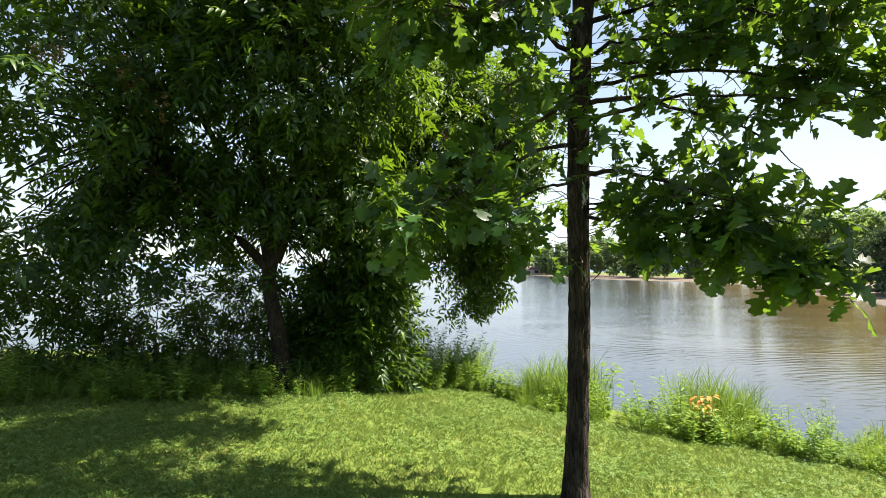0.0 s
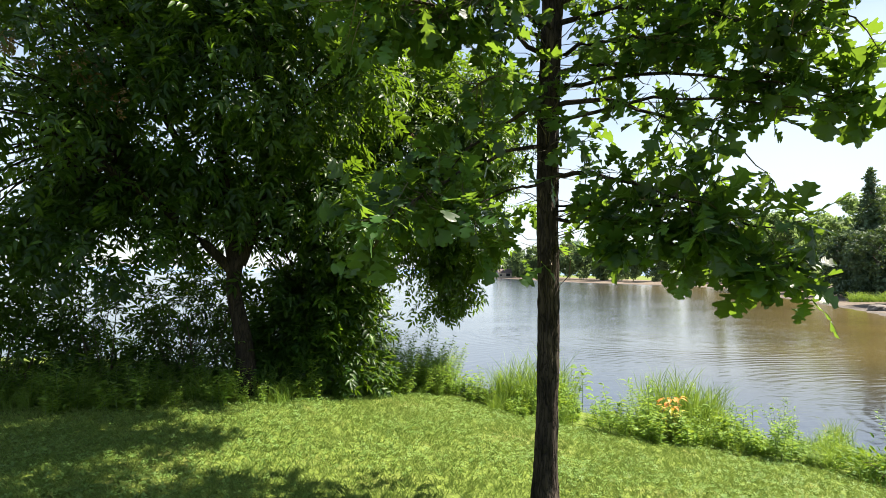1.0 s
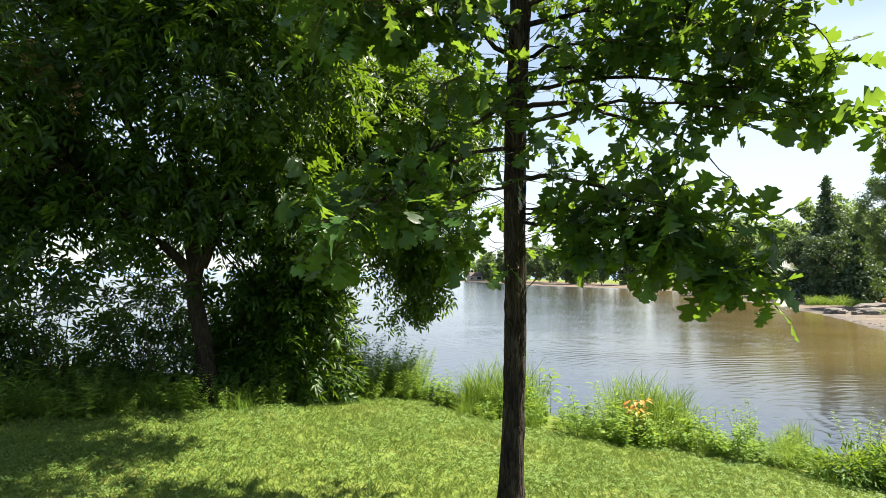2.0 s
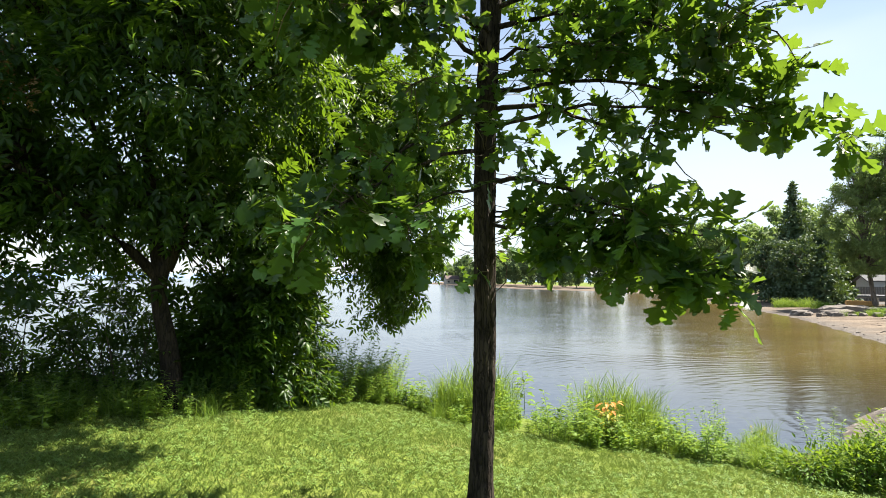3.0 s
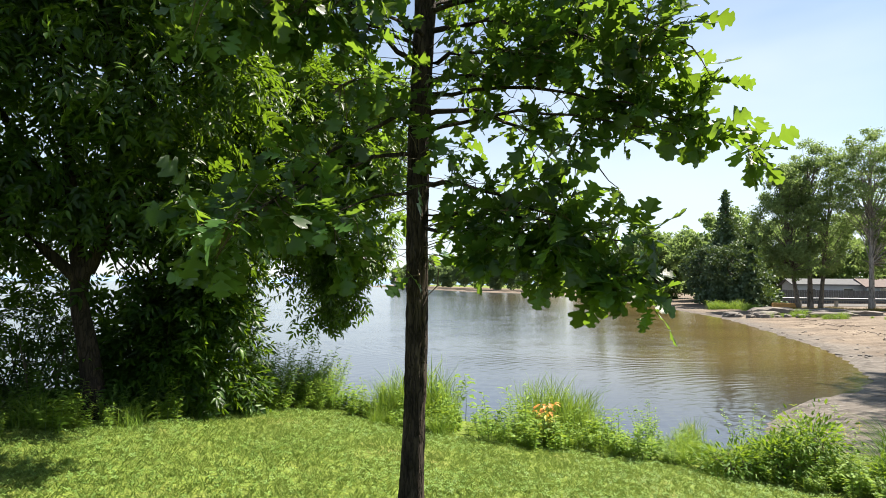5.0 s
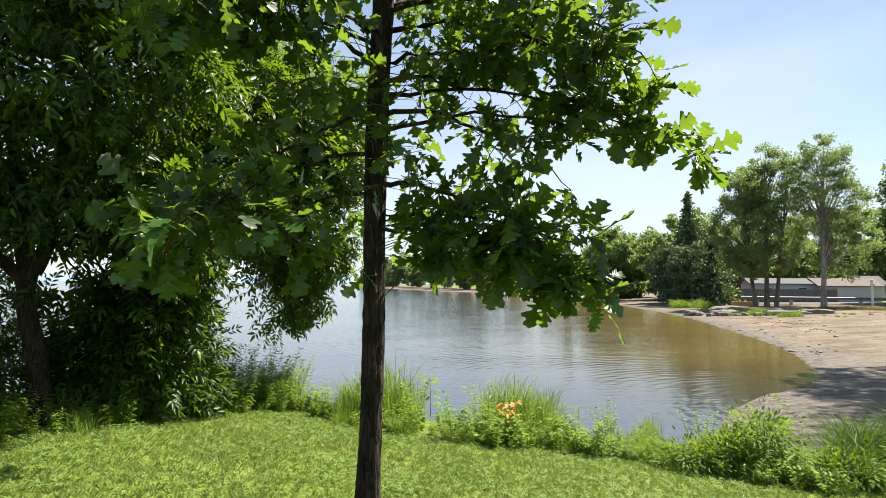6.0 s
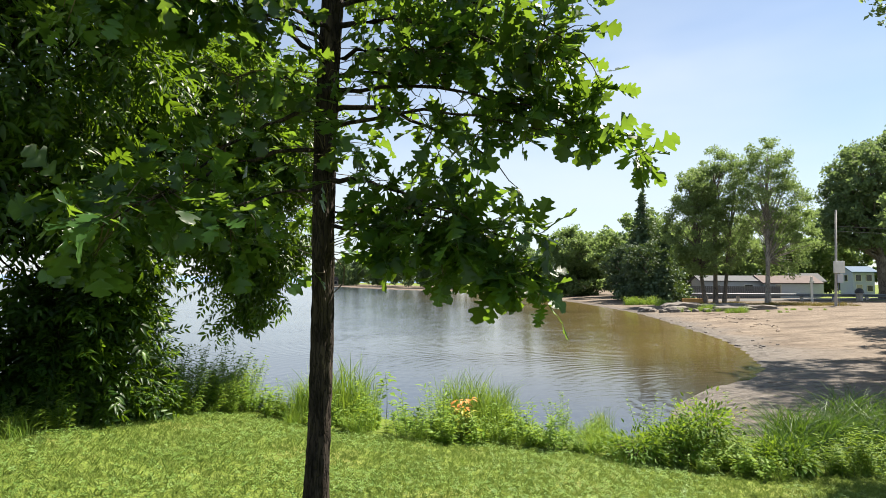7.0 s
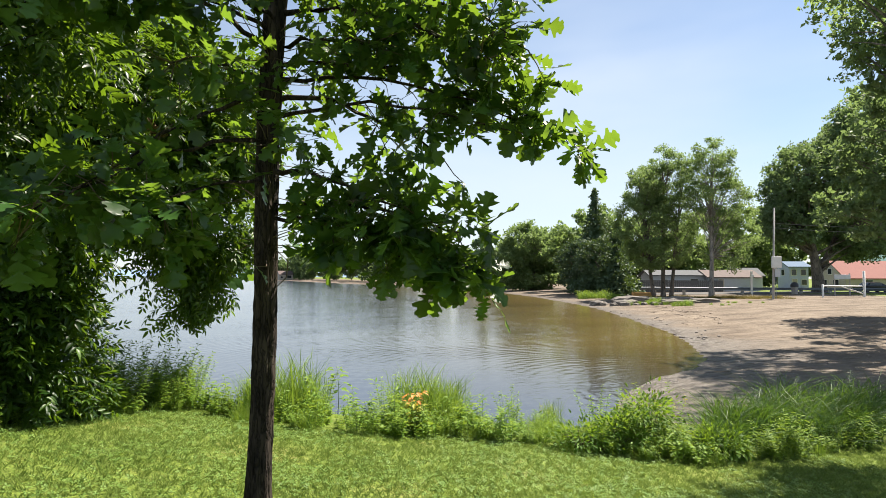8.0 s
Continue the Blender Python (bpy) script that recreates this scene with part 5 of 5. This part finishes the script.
def guard_rail():
    a, b = Vector((52.5, 59.8)), Vector((85.0, 46.4))
    n = 9
    mid = a.lerp(b, 0.5)
    ang = math.degrees(math.atan2(b.y - a.y, b.x - a.x))
    ob = thing("guard_rail", (mid.x, mid.y, ground_z(mid.x, mid.y), 0, 0, ang), "galvanised steel guard rail on short posts along the street", "guard rail")
    length = (b - a).length
    for i in range(n):
        part("post", box(0.32, 0.32, 1.15, (-length / 2 + length * (i + 0.5) / n, 0.22, -0.25), 0.03), MAT["pole_wood"], ob)
    bm = bmesh.new()
    prof = [(0, 0.52), (-0.07, 0.58), (-0.07, 0.64), (0, 0.70), (-0.07, 0.76), (-0.07, 0.82), (0, 0.88)]
    rows = [[bm.verts.new((x, y + e, z)) for e in (0, 0.012) for y, z in prof] for x in (-length / 2, length / 2)]
    k = len(prof)
    for i in range(k - 1):
        bm.faces.new((rows[0][i], rows[0][i + 1], rows[1][i + 1], rows[1][i]))
        bm.faces.new((rows[0][k + i + 1], rows[0][k + i], rows[1][k + i], rows[1][k + i + 1]))
    part("beam", bm, MAT["steel"], ob)


guard_rail()


def road():
    """The asphalt street behind the guard rail, laid on the ground."""
    a, b = Vector((52.5, 59.8)), Vector((85.0, 46.4))
    along = (b - a).normalized()
    across = Vector((-along.y, along.x))
    rows, cols = 60, 8
    pts = [a + along * (-4 + 56 * i / (rows - 1)) + across * (1.2 + 7.0 * j / (cols - 1)) for i in range(rows) for j in range(cols)]
    xy = np.array([(q.x, q.y) for q in pts])
    z = terrain(xy[:, 0], xy[:, 1])[0] + 0.035
    faces = [(i * cols + j, (i + 1) * cols + j, (i + 1) * cols + j + 1, i * cols + j + 1) for i in range(rows - 1) for j in range(cols - 1)]
    tagged(new("road", mesh_of("road", np.column_stack([xy, z]), faces, MAT["asphalt"], True)), "worn grey asphalt street behind the guard rail", "road", kind="structure")


road()


def utility_pole():
    x, y = 56.1, 43.2
    z = ground_z(x, y)
    ob = thing("utility_pole", (x, y, z), "weathered wooden utility pole with a grey metal box", "utility pole")
    part("pole", mesh_of("pole", *tubes([[((0, 0, -0.4), 0.14), ((0.1, -0.05, 3), 0.12), ((0.3, -0.15, 10.0), 0.085)]], 12), MAT["pole_wood"], True), None, ob)
    part("meter_box", box(0.95, 0.35, 1.25, (0.1, -0.42, 3.4), 0.04, (0, 0, -35)), MAT["white_paint"], ob, "pale grey metal box")
    part("conduit", mesh_of("conduit", *tubes([[((0.2, -0.2, 0), 0.04), ((0.2, -0.25, 3.4), 0.04)]], 8), MAT["steel"], True), None, ob)
    part("lower_box", box(0.5, 0.3, 0.9, (0.35, -0.3, 2.4), 0.03, (0, 0, -35)), MAT["siding"], ob)
    for k, (end, sag) in enumerate((((100, 34, 8.4), 1.2), ((100, 33.5, 7.9), 1.4))):
        a = Vector((x + 0.28, y - 0.13, z + 8.3 - 0.5 * k))
        pts = bezier(a, (a + Vector(end)) / 2 - Vector((0, 0, sag)), end, 12)
        tagged(new("cable", mesh_of("cable", *tubes([[(tuple(p), 0.022) for p in pts]], 5), MAT["black_plastic"])), "thin dark overhead cable from the utility pole", "cable")


utility_pole()


def sign_post():
    x, y = 63.6, 52.0
    ob = thing("sign_post", (x, y, ground_z(x, y), 0, 0, -35), "tall white painted post with a short cross board", "post")
    part("post", box(0.24, 0.2, 3.3, (0, 0, -0.2), 0.02), MAT["white_paint"], ob)
    part("board", box(0.5, 0.08, 0.3, (0, -0.15, 2.3), 0.01), MAT["white_paint"], ob)


def bar_gate():
    a, b = Vector((63.5, 42.8)), Vector((67.9, 41.1))
    mid = (a + b) / 2
    ob = thing("bar_gate", (mid.x, mid.y, ground_z(mid.x, mid.y), 0, 0, math.degrees(math.atan2(b.y - a.y, b.x - a.x))), "pale metal bar gate with a diagonal brace at the beach road", "gate")
    h = (b - a).length / 2
    part("post", mesh_of("post", *tubes([[((-h, 0, -0.2), 0.10), ((-h, 0, 1.45), 0.10)]], 8), MAT["white_paint"], True), None, ob)
    part("post", mesh_of("post", *tubes([[((h, 0, -0.2), 0.13), ((h, 0, 3.0), 0.13)]], 8), MAT["white_paint"], True), None, ob)
    part("bar", mesh_of("bar", *tubes([[((-h, 0, 1.3), 0.07), ((h, 0, 1.25), 0.07)]], 8), MAT["white_paint"], True), None, ob)
    part("brace", mesh_of("brace", *tubes([[((-h * 0.2, 0, 1.3), 0.07), ((h, 0, 0.35), 0.07)]], 8), MAT["white_paint"], True), None, ob)
    nb = thing("notice_board", (69.5, 44.5, ground_z(69.5, 44.5), 0, 0, -35), "grey wooden notice board on two posts", "sign")
    part("panel", box(1.7, 0.08, 0.55, (0, 0, 2.0), 0.01), MAT["siding"], nb)
    for s in (-1, 1):
        part("post", box(0.12, 0.12, 2.9, (0.8 * s, 0.1, -0.2), 0.01), MAT["pole_wood"], nb)


def trash_bin():
    x, y = 70.4, 51.2
    ob = thing("trash_bin", (x, y, ground_z(x, y)), "black rubbish bin with a domed lid by the guard rail", "bin")
    part("body", mesh_of("body", *tubes([[((0, 0, -0.05), 0.34), ((0, 0, 0.9), 0.4), ((0, 0, 0.95), 0.42)]], 16), MAT["pole_wood"], True), None, ob)
    part("lid", mesh_of("lid", *tubes([[((0, 0, 0.95), 0.5), ((0, 0, 1.25), 0.48), ((0, 0, 1.5), 0.32), ((0, 0, 1.58), 0.1)]], 16), MAT["black_plastic"], True), None, ob)


def parked_car():
    x, y = 87.5, 52.0
    ob = thing("parked_car", (x, y, ground_z(x, y), 0, 0, TURN), "dark parked car beyond the gate", "car")
    bm = bmesh.new()
    prof = [(-2.2, 0.35), (-2.25, 0.8), (-1.5, 0.95), (-0.9, 1.42), (0.7, 1.45), (1.5, 0.98), (2.2, 0.85), (2.25, 0.35)]
    rows = [[bm.verts.new((px, yy * (0.82 if pz > 1.2 else 1), pz)) for px, pz in prof] for yy in (-0.88, 0.88)]
    bm.faces.new(rows[0])
    bm.faces.new(rows[1][::-1])
    for i in range(8):
        j = (i + 1) % 8
        bm.faces.new((rows[0][i], rows[1][i], rows[1][j], rows[0][j]))
    bmesh.ops.recalc_face_normals(bm, faces=bm.faces[:])
    bmesh.ops.bevel(bm, geom=bm.edges[:], offset=0.06, segments=2, affect="EDGES")
    part("body", bm, MAT["car_paint"], ob)
    part("side_window", box(1.7, 0.03, 0.32, (-0.1, -0.84, 1.02), 0.01, (6, 0, 0)), MAT["steel"], ob, "bright reflecting window")
    for px in (-1.35, 1.35):
        for s in (-1, 1):
            wheel = part("wheel", mesh_of("wheel", *tubes([[((px, s * 0.68, 0.32), 0.32), ((px, s * 0.9, 0.32), 0.32)]], 16), MAT["rubber"]), None, ob)
            part("rim", mesh_of("rim", *tubes([[((px, s * 0.88, 0.32), 0.2), ((px, s * 0.915, 0.32), 0.2)]], 12), MAT["steel"]), None, wheel)


sign_post()
bar_gate()
trash_bin()
parked_car()


def plank_stack():
    x, y = 50.0, 56.6
    ob = thing("plank_stack", (x, y, ground_z(x, y), 0, 0, -20), "small stack of orange-brown planks at the foot of the maple", "planks")
    for k in range(4):
        part("plank", box(2.6, 0.5, 0.16, (0.05 * (k % 2), 0.06 * k, 0.17 * k), 0.02), MAT["orange_plank"], ob)


def stone(at, size, turn, seed, label="flat grey stone slab at the head of the beach", name="stone_slab", mat="rock"):
    bm = bmesh.new()
    bmesh.ops.create_icosphere(bm, subdivisions=3, radius=1)
    for v in bm.verts:
        q = v.co.copy()
        f = max(abs(q.x), abs(q.y), abs(q.z)) ** -0.6
        v.co = q * f * (1 + 0.22 * noise.noise(q * 1.7 + Vector((seed, 0, 0))) + 0.07 * noise.noise(q * 5 + Vector((seed, 4, 0))))
    bm.transform(Matrix.Diagonal((*size, 1)))
    me = bpy.data.meshes.new(name)
    bm.to_mesh(me)
    bm.free()
    me.materials.append(MAT[mat])
    ob = tagged(new(name, me), label, "stone", "slabs at the head of the beach")
    ob.matrix_basis = pose(*at, ground_z(*at) + size[2] * 0.35, 0, 0, turn)


plank_stack()
for k, (at, size, turn) in enumerate([((41.2, 48.2), (2.0, 0.9, 0.55), -25), ((43.4, 47.0), (1.7, 0.8, 0.42), -15), ((39.0, 46.2), (1.3, 0.8, 0.40), 20), ((43.2, 43.3), (2.2, 0.6, 0.30), -30), ((45.4, 42.4), (1.6, 0.6, 0.32), -24), ((46.0, 46.3), (1.7, 0.9, 0.4), 5), ((37.3, 48.8), (1.2, 0.8, 0.36), 40)]):
    stone(at, size, turn, k * 3.1)
rs = np.random.RandomState(31)
for k in range(26):
    t = rs.uniform(0, 1)
    w = rs.uniform(0.25, 0.75)
    stone((36.6 + 8.5 * t + rs.uniform(-0.8, 0.8), 47.6 - 4.2 * t + rs.uniform(-1.6, 1.6)), (w, w * rs.uniform(0.6, 0.9), w * rs.uniform(0.4, 0.7)), rs.uniform(0, 180), 40 + k * 2.3, "rough grey boulder among the slabs on the beach", "boulder")

rd = np.random.RandomState(4)
beach_tufts = [reed_thing(60 + k, 0.9, 160, "yellow-green grass tuft growing on the beach", MAT["reed"], 0.8, 0.015, 0.6) for k in range(2)]
spread_copies(beach_tufts, [(40.0 + rd.uniform(-1.6, 1.6), 44.6 + rd.uniform(-1.0, 1.0), rd.uniform(0.5, 1.0)) for _ in range(8)] + [(40.6, 40.6, 0.9), (41.2, 40.3, 0.9), (40.1, 40.9, 0.8)] + [(46 + rd.uniform(-4, 4), 39 + rd.uniform(-1.5, 1.5), rd.uniform(0.2, 0.4)) for _ in range(8)] + [(45 + rd.uniform(-1, 1.5), 58 + rd.uniform(-3, 6), rd.uniform(0.8, 1.6)) for _ in range(14)], rd)


# withered grass along the head of the sand, below the guard rail
dry_tufts = [reed_thing(80 + k, 0.5, 150, "low withered grass tuft at the head of the beach", MAT["dry_grass"], 0.9, 0.014, 1.1) for k in range(2)]
spread_copies(dry_tufts, [(48.5 + 0.17 * k + rd.uniform(-1, 1), 53.5 - 0.17 * k + rd.uniform(-2.6, 2.6), rd.uniform(0.5, 1.0)) for k in range(60)], rd)
# stones and lumps washed up along the waterline
for k in range(26):
    t = rs.uniform(0, 3)
    (ax, ay), (bx, by) = SHORE[17 + int(t)], SHORE[18 + int(t)]
    x, y = ax + (bx - ax) * (t % 1) + rs.uniform(0.2, 2.4), ay + (by - ay) * (t % 1) - rs.uniform(0.0, 0.8)
    w = rs.uniform(0.04, 0.11)
    stone((x, y), (w * 1.5, w, w * 0.5), rs.uniform(20, 80), 90 + k * 1.7, "dark wet stone at the waterline of the beach", "shore_stone")


def drift_stick(at, length, turn, k):
    r = np.random.RandomState(k)
    z = ground_z(*at)
    pts = [((i / 5 - 0.5) * length, r.uniform(-0.06, 0.06) * length, 0.02 + r.uniform(0, 0.03)) for i in range(6)]
    ob = new("drift_stick", mesh_of("drift_stick", *tubes([[(p, length * 0.022 * (1 - 0.1 * i)) for i, p in enumerate(pts)]], 6), MAT["drift_wood"], True))
    ob.matrix_basis = pose(*at, z, 0, 0, turn)
    tagged(ob, "bleached piece of driftwood lying on the sand", "driftwood", "driftwood on the beach")


for k in range(40):
    t = rd.uniform(0, 1)
    drift_stick((27 + 11 * t + rd.uniform(-0.5, 4), 28 + 14 * t + rd.uniform(-2, 1), ), rd.uniform(0.4, 1.8), rd.uniform(20, 90), k)
for k in range(14):
    drift_stick((15 + rd.uniform(0, 10), 11 + rd.uniform(0, 4)), rd.uniform(0.3, 0.8), rd.uniform(0, 180), 100 + k)
